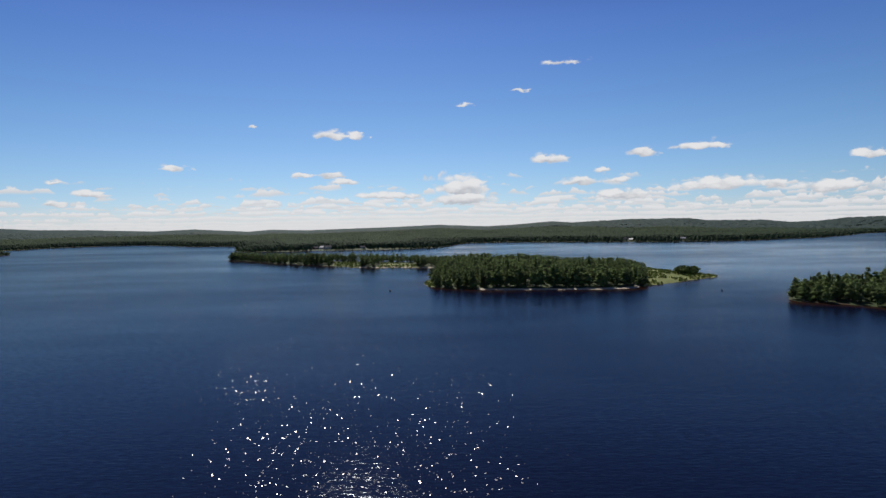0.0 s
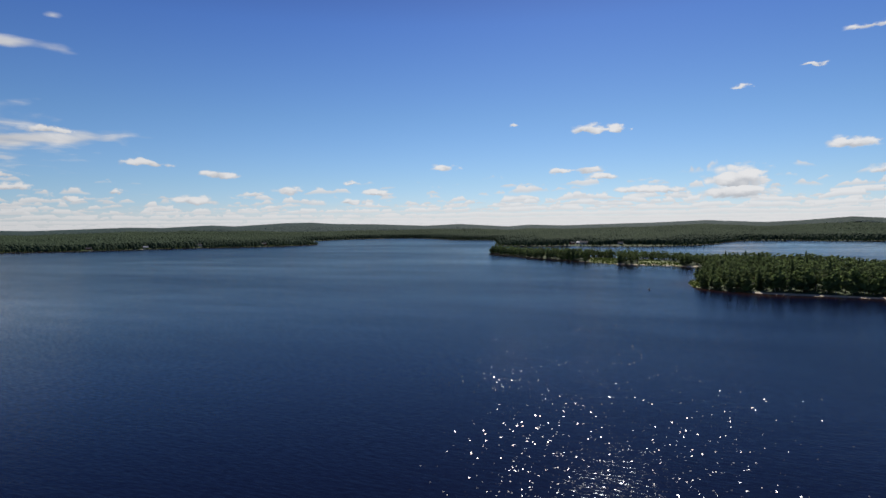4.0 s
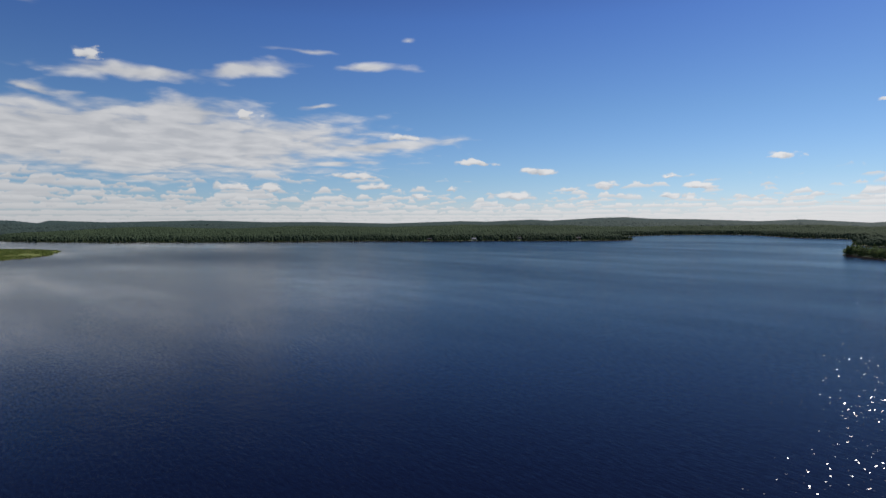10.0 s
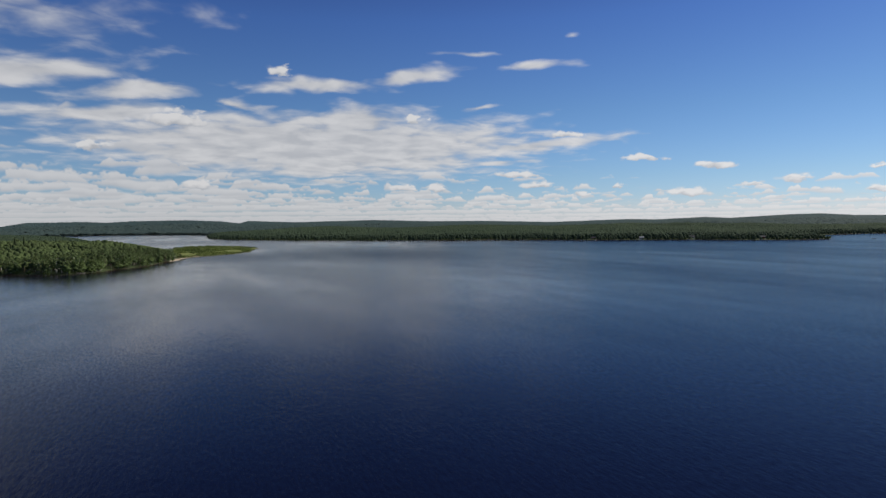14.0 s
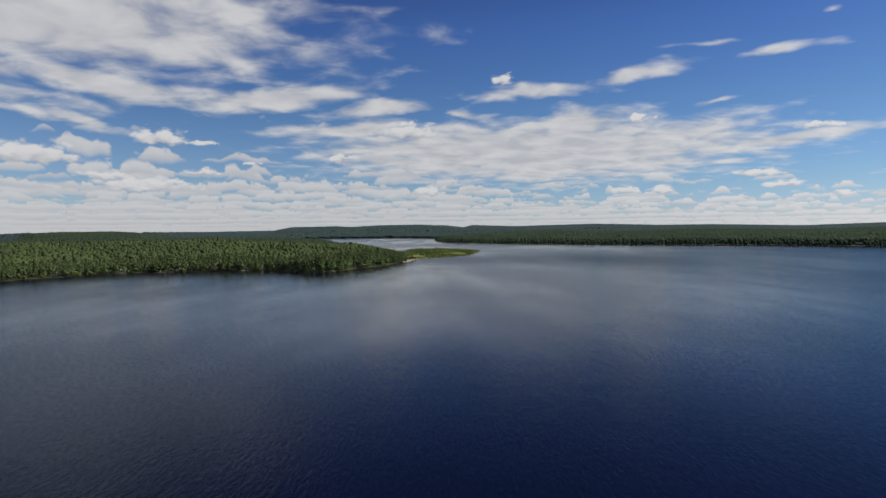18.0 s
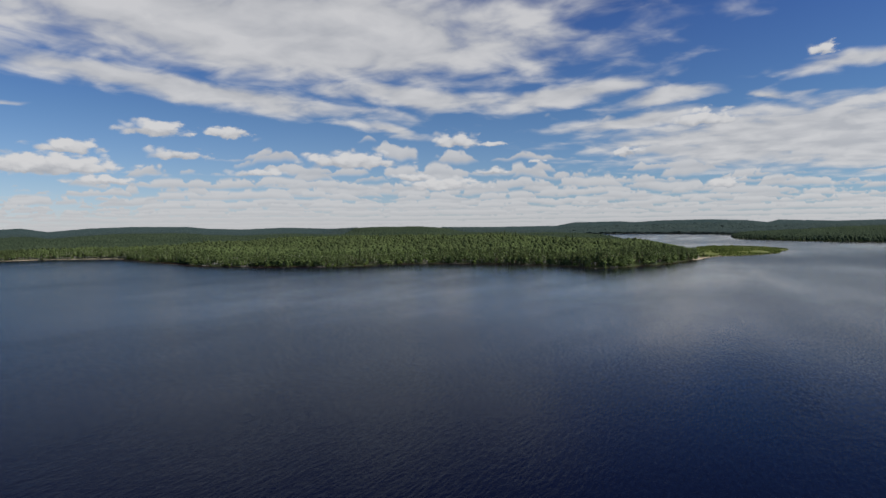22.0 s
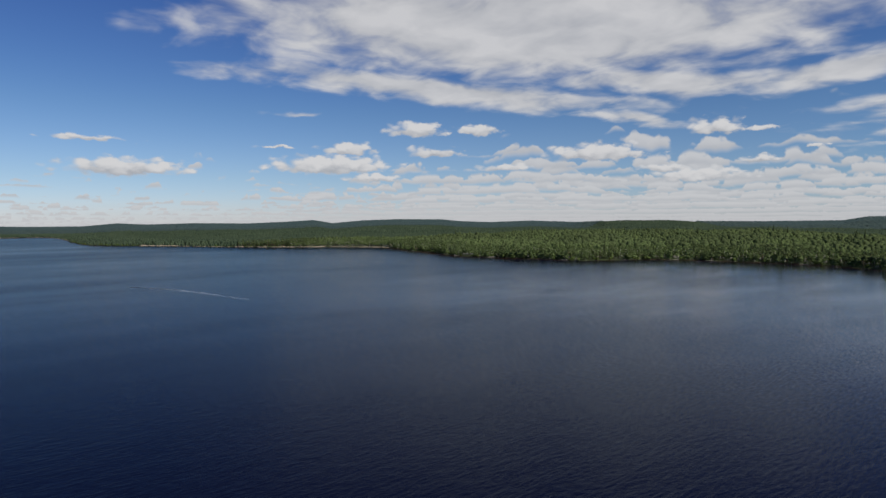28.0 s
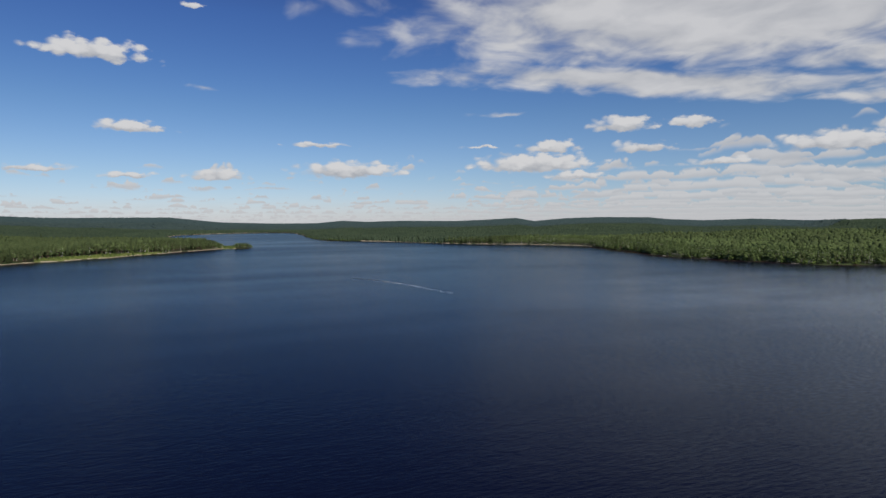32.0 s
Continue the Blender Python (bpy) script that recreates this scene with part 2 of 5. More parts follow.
heap, heap_shade, _ = cloud_state["heap"]
sheet = cloud_state["sheet"][0]
lumps = W("ShaderNodeMath", {"op": "MULTIPLY_ADD"}, i0=billow.outputs["Distance"], i1=-0.75, i2=0.30)
heap_in = W("ShaderNodeMath", {"op": "MULTIPLY_ADD"}, i0=fine.outputs["Fac"], i1=0.9, i2=W("ShaderNodeMath", {"op": "ADD"}, i0=heap, i1=W("ShaderNodeMath", {"op": "ADD"}, i0=lumps.outputs[0], i1=-0.33).outputs[0]).outputs[0])
heap_mask = W("ShaderNodeMapRange", {"interp": "SMOOTHSTEP"}, Value=heap_in.outputs[0], i1=-0.04, i2=0.44, i4=0.97)
sheet_in = W("ShaderNodeMath", {"op": "MULTIPLY_ADD"}, i0=streak.outputs["Fac"], i1=1.95, i2=W("ShaderNodeMath", {"op": "ADD"}, i0=sheet, i1=-0.88).outputs[0])
sheet_mask = W("ShaderNodeMapRange", {"interp": "SMOOTHSTEP"}, Value=sheet_in.outputs[0], i1=-0.1, i2=0.85, i4=0.93)
# the low belt of broken heaps along the horizon, thicker towards the west: flat-based heaps in rows that crowd together downwards
west = W("ShaderNodeMapRange", {"interp": "SMOOTHSTEP"}, Value=az_deg.outputs[0], i1=50.0, i2=100.0, i3=0.0, i4=1.0)
far_west = W("ShaderNodeMapRange", {"interp": "SMOOTHSTEP"}, Value=az_deg.outputs[0], i1=132.0, i2=162.0, i3=0.0, i4=1.0)
belt_top = W("ShaderNodeMath", {"op": "MULTIPLY_ADD"}, i0=west.outputs[0], i1=3.5, i2=3.4)
fill = W("ShaderNodeMapRange", Value=W("ShaderNodeMath", {"op": "DIVIDE"}, i0=el_deg.outputs[0], i1=belt_top.outputs[0]).outputs[0], i1=0.1, i2=2.4, i3=0.36, i4=0.92)
fill = W("ShaderNodeMath", {"op": "MULTIPLY_ADD"}, i0=far_west.outputs[0], i1=0.11, i2=fill.outputs[0])
north = W("ShaderNodeMapRange", {"interp": "SMOOTHSTEP"}, Value=az_deg.outputs[0], i1=14.0, i2=34.0, i3=0.055, i4=0.0)
fill = W("ShaderNodeMath", {"op": "SUBTRACT"}, i0=fill.outputs[0], i1=north.outputs[0])
thick = W("ShaderNodeMath", {"op": "SUBTRACT"}, i0=west.outputs[0], i1=far_west.outputs[0])
fill = W("ShaderNodeMath", {"op": "MULTIPLY_ADD"}, i0=thick.outputs[0], i1=-0.06, i2=fill.outputs[0])
height_up = W("ShaderNodeMath", {"op": "MAXIMUM"}, i0=W("ShaderNodeMath", {"op": "ADD"}, i0=el_deg.outputs[0], i1=0.8).outputs[0], i1=0.1)


def belt_rows(spread, start, seed, under):
    """Rows of small heaps over what is already there: how much of the sky, and how light."""
    wave = W("ShaderNodeTexNoise", Vector=W("ShaderNodeCombineXYZ", i0=az_deg.outputs[0], i1=seed).outputs[0], Scale=0.2, Detail=3.0)
    v = W("ShaderNodeMath", {"op": "MULTIPLY_ADD"}, i0=W("ShaderNodeMath", {"op": "LOGARITHM"}, i0=height_up.outputs[0], i1=math.e).outputs[0], i1=spread, i2=W("ShaderNodeMath", {"op": "MULTIPLY_ADD"}, i0=wave.outputs["Fac"], i1=1.4, i2=start + 10.0).outputs[0])
    row = W("ShaderNodeMath", {"op": "FLOOR"}, i0=v.outputs[0])
    h = W("ShaderNodeMath", {"op": "SUBTRACT"}, i0=v.outputs[0], i1=row.outputs[0])
    near = W("ShaderNodeMath", {"op": "EXPONENT"}, i0=W("ShaderNodeMath", {"op": "MULTIPLY_ADD"}, i0=row.outputs[0], i1=-1.0 / spread, i2=(start + 11.3) / spread).outputs[0])
    x = W("ShaderNodeMath", {"op": "MULTIPLY"}, i0=az_deg.outputs[0], i1=near.outputs[0])
    spot = W("ShaderNodeCombineXYZ", i0=W("ShaderNodeMath", {"op": "MULTIPLY_ADD"}, i0=row.outputs[0], i1=13.73, i2=x.outputs[0]).outputs[0], i1=W("ShaderNodeMath", {"op": "MULTIPLY_ADD"}, i0=row.outputs[0], i1=5.17, i2=seed).outputs[0], i2=W("ShaderNodeMath", {"op": "MULTIPLY"}, i0=h.outputs[0], i1=0.35).outputs[0])
    n = W("ShaderNodeTexNoise", Vector=spot.outputs[0], Scale=0.95, Detail=4.0, Roughness=0.55)
    top = W("ShaderNodeMath", {"op": "MULTIPLY", "clamp": True}, i0=W("ShaderNodeMath", {"op": "SUBTRACT"}, i0=n.outputs["Fac"], i1=fill.outputs[0]).outputs[0], i1=7.0)
    over = W("ShaderNodeMapRange", {"interp": "SMOOTHSTEP"}, Value=W("ShaderNodeMath", {"op": "SUBTRACT"}, i0=top.outputs[0], i1=h.outputs[0]).outputs[0], i1=0.0, i2=0.28)
    base = W("ShaderNodeMapRange", {"interp": "SMOOTHSTEP"}, Value=h.outputs[0], i1=0.0, i2=0.34)
    here = W("ShaderNodeMath", {"op": "MULTIPLY"}, i0=over.outputs[0], i1=base.outputs[0])
    lit = W("ShaderNodeMapRange", {"interp": "SMOOTHSTEP"}, Value=h.outputs[0], i1=0.05, i2=0.7, i3=0.48, i4=1.0)
    light = lit.outputs[0] if under is None else W("ShaderNodeMix", i0=here.outputs[0], i2=under[1], i3=lit.outputs[0]).outputs[0]
    mask = here.outputs[0] if under is None else W("ShaderNodeMath", {"op": "MAXIMUM"}, i0=under[0], i1=here.outputs[0]).outputs[0]
    return mask, light


belt = belt_rows(3.3, 0.0, 3.1, None)
belt = belt_rows(4.6, 0.4, 17.9, belt)
belt = belt_rows(3.9, 0.7, 41.3, belt)
veil = W("ShaderNodeMapRange", {"interp": "SMOOTHSTEP"}, Value=el_deg.outputs[0], i1=2.4, i2=0.1, i3=0.0, i4=W("ShaderNodeMath", {"op": "MULTIPLY_ADD"}, i0=far_west.outputs[0], i1=-0.25, i2=0.55).outputs[0])
belt_mask = W("ShaderNodeMath", {"op": "MAXIMUM"}, i0=W("ShaderNodeMath", {"op": "MULTIPLY"}, i0=belt[0], i1=0.9).outputs[0], i1=veil.outputs[0])
most = W("ShaderNodeMath", {"op": "MAXIMUM"}, i0=W("ShaderNodeMath", {"op": "MAXIMUM"}, i0=heap_mask.outputs[0], i1=sheet_mask.outputs[0]).outputs[0], i1=belt_mask.outputs[0])
# heaps are bright on top and grey underneath; a little mottling on all of them
grey = W("ShaderNodeMapRange", {"interp": "SMOOTHSTEP"}, Value=W("ShaderNodeMath", {"op": "MULTIPLY_ADD"}, i0=lumps.outputs[0], i1=0.9, i2=W("ShaderNodeMath", {"op": "MULTIPLY_ADD"}, i0=fine.outputs["Fac"], i1=0.9, i2=W("ShaderNodeMath", {"op": "ADD"}, i0=heap_shade, i1=-0.45).outputs[0]).outputs[0]).outputs[0], i1=-0.85, i2=0.30)
mottle = W("ShaderNodeMapRange", Value=streak.outputs["Fac"], i1=0.36, i2=0.66, i3=0.42, i4=0.88)
haze = W("ShaderNodeMapRange", {"interp": "SMOOTHSTEP"}, Value=el_deg.outputs[0], i1=0.2, i2=2.2, i3=0.15, i4=1.0)
belt_light = W("ShaderNodeMix", i0=W("ShaderNodeMath", {"op": "MULTIPLY"}, i0=haze.outputs[0], i1=belt[0]).outputs[0], i2=0.8, i3=belt[1])
belt_tone = W("ShaderNodeMath", {"op": "MULTIPLY"}, i0=belt_light.outputs[0], i1=W("ShaderNodeMath", {"op": "MULTIPLY_ADD"}, i0=west.outputs[0], i1=-0.22, i2=1.0).outputs[0])
tone = W("ShaderNodeMix", i0=belt_mask.outputs[0], i2=mottle.outputs[0], i3=belt_tone.outputs[0])
tone = W("ShaderNodeMix", i0=heap_mask.outputs[0], i2=tone.outputs[0], i3=grey.outputs[0])
cloud_colour = W("ShaderNodeMix", {"data": "RGBA"}, i0=tone.outputs[0], i6=(0.45, 0.48, 0.54, 1), i7=(0.94, 0.935, 0.945, 1))
toward_sun = W("ShaderNodeMapRange", {"interp": "SMOOTHSTEP"}, Value=az_deg.outputs[0], i1=20.0, i2=90.0, i3=1.22 * CLOUD_STRENGTH, i4=CLOUD_STRENGTH)
cloud_bg = W("ShaderNodeBackground", Color=cloud_colour.outputs[2], Strength=toward_sun.outputs[0])
W("ShaderNodeOutputWorld", Surface=W("ShaderNodeMixShader", i0=most.outputs[0], i1=sky_bg.outputs[0], i2=cloud_bg.outputs[0]).outputs[0])

# ---------------------------------------------------------------- materials


def material(name, make):
    m = bpy.data.materials.new(name)
    m.use_nodes = True
    add = nodes_of(m.node_tree)
    make(add)
    return m


def surface(dark, light, rough=0.85, scale=0.5, fine_scale=6.0, bump=0.3, bump_distance=0.05, metal=0.0, island=0.0, each=0.0, spec=0.08, through_light=0.0):
    """A surface that goes between two colours at two scales, with a fine relief."""
    def make(add):
        pos = add("ShaderNodeNewGeometry")
        big = add("ShaderNodeTexNoise", Vector=pos.outputs["Position"], Scale=scale, Detail=3.0)
        small = add("ShaderNodeTexNoise", Vector=pos.outputs["Position"], Scale=fine_scale, Detail=3.0)
        f = add("ShaderNodeMath", {"op": "MULTIPLY_ADD"}, i0=small.outputs["Fac"], i1=0.5, i2=add("ShaderNodeMath", {"op": "MULTIPLY"}, i0=big.outputs["Fac"], i1=0.5).outputs[0]).outputs[0]
        f = add("ShaderNodeMapRange", Value=f, i1=0.36, i2=0.64).outputs[0]
        if island:
            f = add("ShaderNodeMix", i0=island, i2=f, i3=pos.outputs["Random Per Island"]).outputs[0]
        if each:
            f = add("ShaderNodeMix", i0=each, i2=f, i3=add("ShaderNodeObjectInfo").outputs["Random"]).outputs[0]
        col = add("ShaderNodeMix", {"data": "RGBA"}, i0=f, i6=(*dark, 1), i7=(*light, 1))
        p = add("ShaderNodeBsdfPrincipled", Base_Color=col.outputs[2], Roughness=rough, Metallic=metal)
        p.inputs["Specular IOR Level"].default_value = spec
        if bump:
            b = add("ShaderNodeBump", Strength=bump, Distance=bump_distance, Height=small.outputs["Fac"])
            add.tree.links.new(b.outputs[0], p.inputs["Normal"])
        out = p.outputs[0]
        if through_light:
            tr = add("ShaderNodeBsdfTranslucent", Color=col.outputs[2])
            out = add("ShaderNodeMixShader", i0=through_light, i1=out, i2=tr.outputs[0]).outputs[0]
        add("ShaderNodeOutputMaterial", Surface=out)
    return make


def water_make(add):
    pos = add("ShaderNodeNewGeometry").outputs["Position"]

    def stretched(scale, x, y, detail=2.0, rough=0.5, output="Fac"):
        v = add("ShaderNodeVectorMath", {"op": "MULTIPLY"}, i0=pos, i1=(x, y, 1.0))
        return add("ShaderNodeTexNoise", Vector=v.outputs[0], Scale=scale, Detail=detail, Roughness=rough).outputs[output]

    def slope(colour, x, y):
        half = add("ShaderNodeVectorMath", {"op": "SUBTRACT"}, i0=colour, i1=(0.5, 0.5, 0.5))
        return add("ShaderNodeVectorMath", {"op": "MULTIPLY"}, i0=half.outputs[0], i1=(x, y, 0.0)).outputs[0]

    # cat's paws and slicks: broad patches and long thin streaks of smoother and rougher water
    patch = stretched(0.0050, 0.45, 1.0, 4.0, 0.55)
    lanes = stretched(0.024, 0.34, 1.0, 4.0, 0.6)
    wind = add("ShaderNodeMath", {"op": "MULTIPLY_ADD"}, i0=lanes, i1=0.3, i2=add("ShaderNodeMath", {"op": "MULTIPLY"}, i0=patch, i1=0.9).outputs[0])
    wind = add("ShaderNodeMapRange", {"interp": "SMOOTHSTEP"}, Value=wind.outputs[0], i1=0.46, i2=0.74).outputs[0]
    # the wind drops in the lee of the western woods
    lee = add("ShaderNodeVectorMath", {"op": "DISTANCE"}, i0=pos, i1=(-330.0, -30.0, 0.0))
    open_water = add("ShaderNodeMapRange", {"interp": "SMOOTHSTEP"}, Value=lee.outputs["Value"], i1=140.0, i2=310.0, i3=0.0, i4=1.0).outputs[0]
    sound = add("ShaderNodeVectorMath", {"op": "DISTANCE"}, i0=pos, i1=(190.0, 700.0, 0.0))
    open_water = add("ShaderNodeMath", {"op": "MULTIPLY"}, i0=open_water, i1=add("ShaderNodeMapRange", {"interp": "SMOOTHSTEP"}, Value=sound.outputs["Value"], i1=300.0, i2=520.0, i3=0.2, i4=1.0).outputs[0]).outputs[0]
    arm = add("ShaderNodeVectorMath", {"op": "DISTANCE"}, i0=pos, i1=(-1250.0, -60.0, 0.0))
    open_water = add("ShaderNodeMath", {"op": "MULTIPLY"}, i0=open_water, i1=add("ShaderNodeMapRange", {"interp": "SMOOTHSTEP"}, Value=arm.outputs["Value"], i1=500.0, i2=760.0, i3=0.0, i4=1.0).outputs[0]).outputs[0]
    force = add("ShaderNodeMath", {"op": "ADD"}, i0=add("ShaderNodeMath", {"op": "MULTIPLY"}, i0=wind, i1=0.36).outputs[0], i1=add("ShaderNodeMath", {"op": "MULTIPLY"}, i0=open_water, i1=0.64).outputs[0])
    # ripples in a light wind, longer across than along
    height = add("ShaderNodeMath", {"op": "MULTIPLY_ADD"}, i0=stretched(0.36, 0.4, 1.0, 1.0), i1=0.8, i2=stretched(1.6, 0.34, 1.0, 3.0, 0.55))
    ripple = add("ShaderNodeBump", Strength=add("ShaderNodeMapRange", Value=wind, i3=0.6, i4=1.0).outputs[0], Distance=0.09, Height=height.outputs[0])
    normal = ripple.outputs[0]
    # the finest ripples, small facets each tilted its own way, most of them only a little
    cells = add("ShaderNodeTexVoronoi", Vector=add("ShaderNodeVectorMath", {"op": "MULTIPLY"}, i0=pos, i1=(6.4, 4.6, 1.0)).outputs[0], Scale=1.0)
    steep = add("ShaderNodeMath", {"op": "POWER"}, i0=add("ShaderNodeSeparateXYZ", i0=add("ShaderNodeTexWhiteNoise", Vector=cells.outputs["Color"]).outputs["Color"]).outputs[0], i1=2.5)
    facet = add("ShaderNodeVectorMath", {"op": "SCALE"}, i0=slope(cells.outputs["Color"], 0.54, 0.52), Scale=steep.outputs[0])
    facet = add("ShaderNodeVectorMath", {"op": "ADD"}, i0=facet.outputs[0], i1=(0.0, 0.0, 1.0))
    facet = add("ShaderNodeVectorMath", {"op": "NORMALIZE"}, i0=facet.outputs[0]).outputs[0]
    rough = add("ShaderNodeMapRange", Value=force.outputs[0], i3=0.15, i4=0.21)
    # blue painted into the reflection on ruffled water; sheltered water stays near neutral
    tint = add("ShaderNodeMix", {"data": "RGBA"}, i0=force.outputs[0], i6=(1.0, 0.98, 0.95, 1), i7=(0.76, 0.90, 1.0, 1))
    broad = add("ShaderNodeBsdfGlossy", Color=tint.outputs[2], Roughness=rough.outputs[0], Normal=normal)
    broad.distribution = "BECKMANN"
    glint = add("ShaderNodeBsdfGlossy", Color=(1.0, 1.0, 1.0, 1), Roughness=0.17, Normal=facet)
    glint.distribution = "BECKMANN"
    gloss = add("ShaderNodeMixShader", i0=0.11, i1=broad.outputs[0], i2=glint.outputs[0])
    # peat-brown shallows along the shores
    shallow = add("ShaderNodeAttribute")
    shallow.attribute_name = "shallow"
    depth_colour = add("ShaderNodeMix", {"data": "RGBA"}, i0=shallow.outputs["Fac"], i6=(0.0024, 0.0034, 0.0125, 1), i7=(0.026, 0.011, 0.006, 1))
    deep = add("ShaderNodeBsdfDiffuse", Color=depth_colour.outputs[2])
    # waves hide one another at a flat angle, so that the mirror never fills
    # reflection brightened past Fresnel in the lee and dimmed in open water, by place
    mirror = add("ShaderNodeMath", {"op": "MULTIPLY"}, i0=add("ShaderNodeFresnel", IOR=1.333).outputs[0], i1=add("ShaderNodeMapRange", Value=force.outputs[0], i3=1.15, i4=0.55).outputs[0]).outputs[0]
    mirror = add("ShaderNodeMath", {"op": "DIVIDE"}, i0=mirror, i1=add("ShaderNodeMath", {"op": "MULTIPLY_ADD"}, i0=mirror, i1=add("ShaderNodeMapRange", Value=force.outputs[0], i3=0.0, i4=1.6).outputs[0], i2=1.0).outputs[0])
    # light and dark ripples painted into the mirror's strength by a noise, not by slope
    ripple_tone = add("ShaderNodeMapRange", Value=stretched(2.3, 0.30, 1.0, 2.0, 0.5), i1=0.34, i2=0.66, i3=0.80, i4=1.20)
    mirror = add("ShaderNodeMath", {"op": "MULTIPLY"}, i0=mirror.outputs[0], i1=ripple_tone.outputs[0])
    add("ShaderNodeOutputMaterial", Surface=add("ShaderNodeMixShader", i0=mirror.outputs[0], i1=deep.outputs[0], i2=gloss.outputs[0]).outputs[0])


M = {
    "water": material("lake_water", water_make),
    "floor": material("forest_floor", surface((0.030, 0.043, 0.018), (0.064, 0.084, 0.032), scale=0.03, fine_scale=0.4, bump=0.6, bump_distance=1.0)),
    "meadow": material("marsh_grass", surface((0.085, 0.11, 0.03), (0.21, 0.22, 0.07), scale=0.05, fine_scale=0.6, bump=0.6, bump_distance=0.4)),
    "sand": material("beach_sand", surface((0.30, 0.24, 0.16), (0.48, 0.41, 0.30), scale=0.2, fine_scale=3.0, bump=0.3)),
    "bed": material("lake_bed", surface((0.03, 0.025, 0.015), (0.07, 0.05, 0.03), scale=0.1, fine_scale=1.0)),
    "bark": material("conifer_bark", surface((0.045, 0.032, 0.022), (0.12, 0.085, 0.06), scale=0.8, fine_scale=6.0)),
    "birch_bark": material("birch_bark", surface((0.25, 0.24, 0.21), (0.55, 0.53, 0.48), scale=1.5, fine_scale=7.0)),
    "spruce": material("spruce_needles", surface((0.054, 0.078, 0.036), (0.120, 0.150, 0.064), scale=0.09, fine_scale=0.8, bump=0, island=0.12, each=0.2, through_light=0.55)),
    "pine": material("pine_needles", surface((0.078, 0.108, 0.046), (0.148, 0.186, 0.074), scale=0.09, fine_scale=0.8, bump=0, island=0.12, each=0.2, through_light=0.55)),
    "leaf": material("birch_leaves", surface((0.114, 0.160, 0.060), (0.182, 0.234, 0.090), scale=0.09, fine_scale=0.8, bump=0, island=0.12, each=0.2, through_light=0.55)),
    # blue aerial haze painted into the colour of woods beyond 1700 m
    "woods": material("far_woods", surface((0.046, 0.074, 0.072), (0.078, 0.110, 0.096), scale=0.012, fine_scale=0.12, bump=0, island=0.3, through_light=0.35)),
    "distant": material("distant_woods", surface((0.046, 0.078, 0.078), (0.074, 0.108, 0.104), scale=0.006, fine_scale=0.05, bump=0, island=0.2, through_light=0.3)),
    # half-way haze in the colour, between near leaves and the far woods
    "hillside": material("hillside_leaves_hazed", surface((0.054, 0.084, 0.054), (0.104, 0.142, 0.082), scale=0.02, fine_scale=0.25, bump=0, island=0.2, through_light=0.55)),
    "rock": material("shore_rock", surface((0.08, 0.075, 0.07), (0.20, 0.19, 0.17), scale=0.6, fine_scale=4.0, each=0.4, spec=0.3)),
    "drift": material("bleached_wood", surface((0.20, 0.18, 0.15), (0.40, 0.37, 0.32), scale=1.0, fine_scale=6.0)),
    "white": material("white_boards", surface((0.50, 0.49, 0.47), (0.66, 0.65, 0.63), scale=0.6, fine_scale=3.0, rough=0.6, bump=0.1, spec=0.3)),
    "red": material("red_boards", surface((0.16, 0.035, 0.025), (0.26, 0.06, 0.04), scale=0.6, fine_scale=3.0, rough=0.7, spec=0.3)),
    "roof": material("dark_roofing", surface((0.05, 0.05, 0.055), (0.12, 0.115, 0.11), scale=0.5, fine_scale=3.0)),
    "tin": material("pale_tin_roof", surface((0.24, 0.25, 0.26), (0.36, 0.37, 0.38), scale=0.5, fine_scale=3.0, rough=0.6, metal=0.2, spec=0.3)),
    "pane": material("window_pane", surface((0.02, 0.025, 0.03), (0.04, 0.05, 0.06), scale=1.0, fine_scale=3.0, rough=0.08, bump=0, spec=0.5)),
    "bush": material("alder_leaves", surface((0.040, 0.070, 0.018), (0.130, 0.165, 0.045), scale=0.12, fine_scale=1.0, bump=0, island=0.35, each=0.3, through_light=0.2)),
    "reed": material("reeds", surface((0.06, 0.10, 0.02), (0.20, 0.23, 0.07), scale=0.08, fine_scale=1.0, bump=0, island=0.5, through_light=0.2)),
    "buoy": material("buoy_paint", surface((0.05, 0.02, 0.02), (0.09, 0.04, 0.03), rough=0.5, bump=0, spec=0.3)),
    "foam": material("wake_foam", surface((0.38, 0.43, 0.50), (0.60, 0.66, 0.74), scale=0.3, fine_scale=2.0, rough=0.4, bump=0.2)),
}

# ---------------------------------------------------------------- plan of the lake (degrees left of +y, metres from the drone)


def at(az, dist, z=0.0):
    return Vector((-math.sin(radians(az)) * dist, math.cos(radians(az)) * dist, z))


SHORE_NORTH = [(-60, 1500), (-40, 1900), (-36.2, 1712), (-34.9, 1588), (-34.2, 1420), (-31.6, 1206), (-25.8, 1049), (-18.9, 1010), (-11.4, 1050), (-2.7, 1070),
               (-1.2, 960), (0.2, 852), (5.0, 790), (9.8, 815), (14.9, 806), (18.8, 830), (19.0, 1000), (18.9, 1139), (22.8, 1172), (24.8, 1309), (26.8, 1423), (32.4, 1383),
               (35.3, 1287), (37.7, 1170), (36.6, 1060), (35.4, 1010), (38.5, 965)]
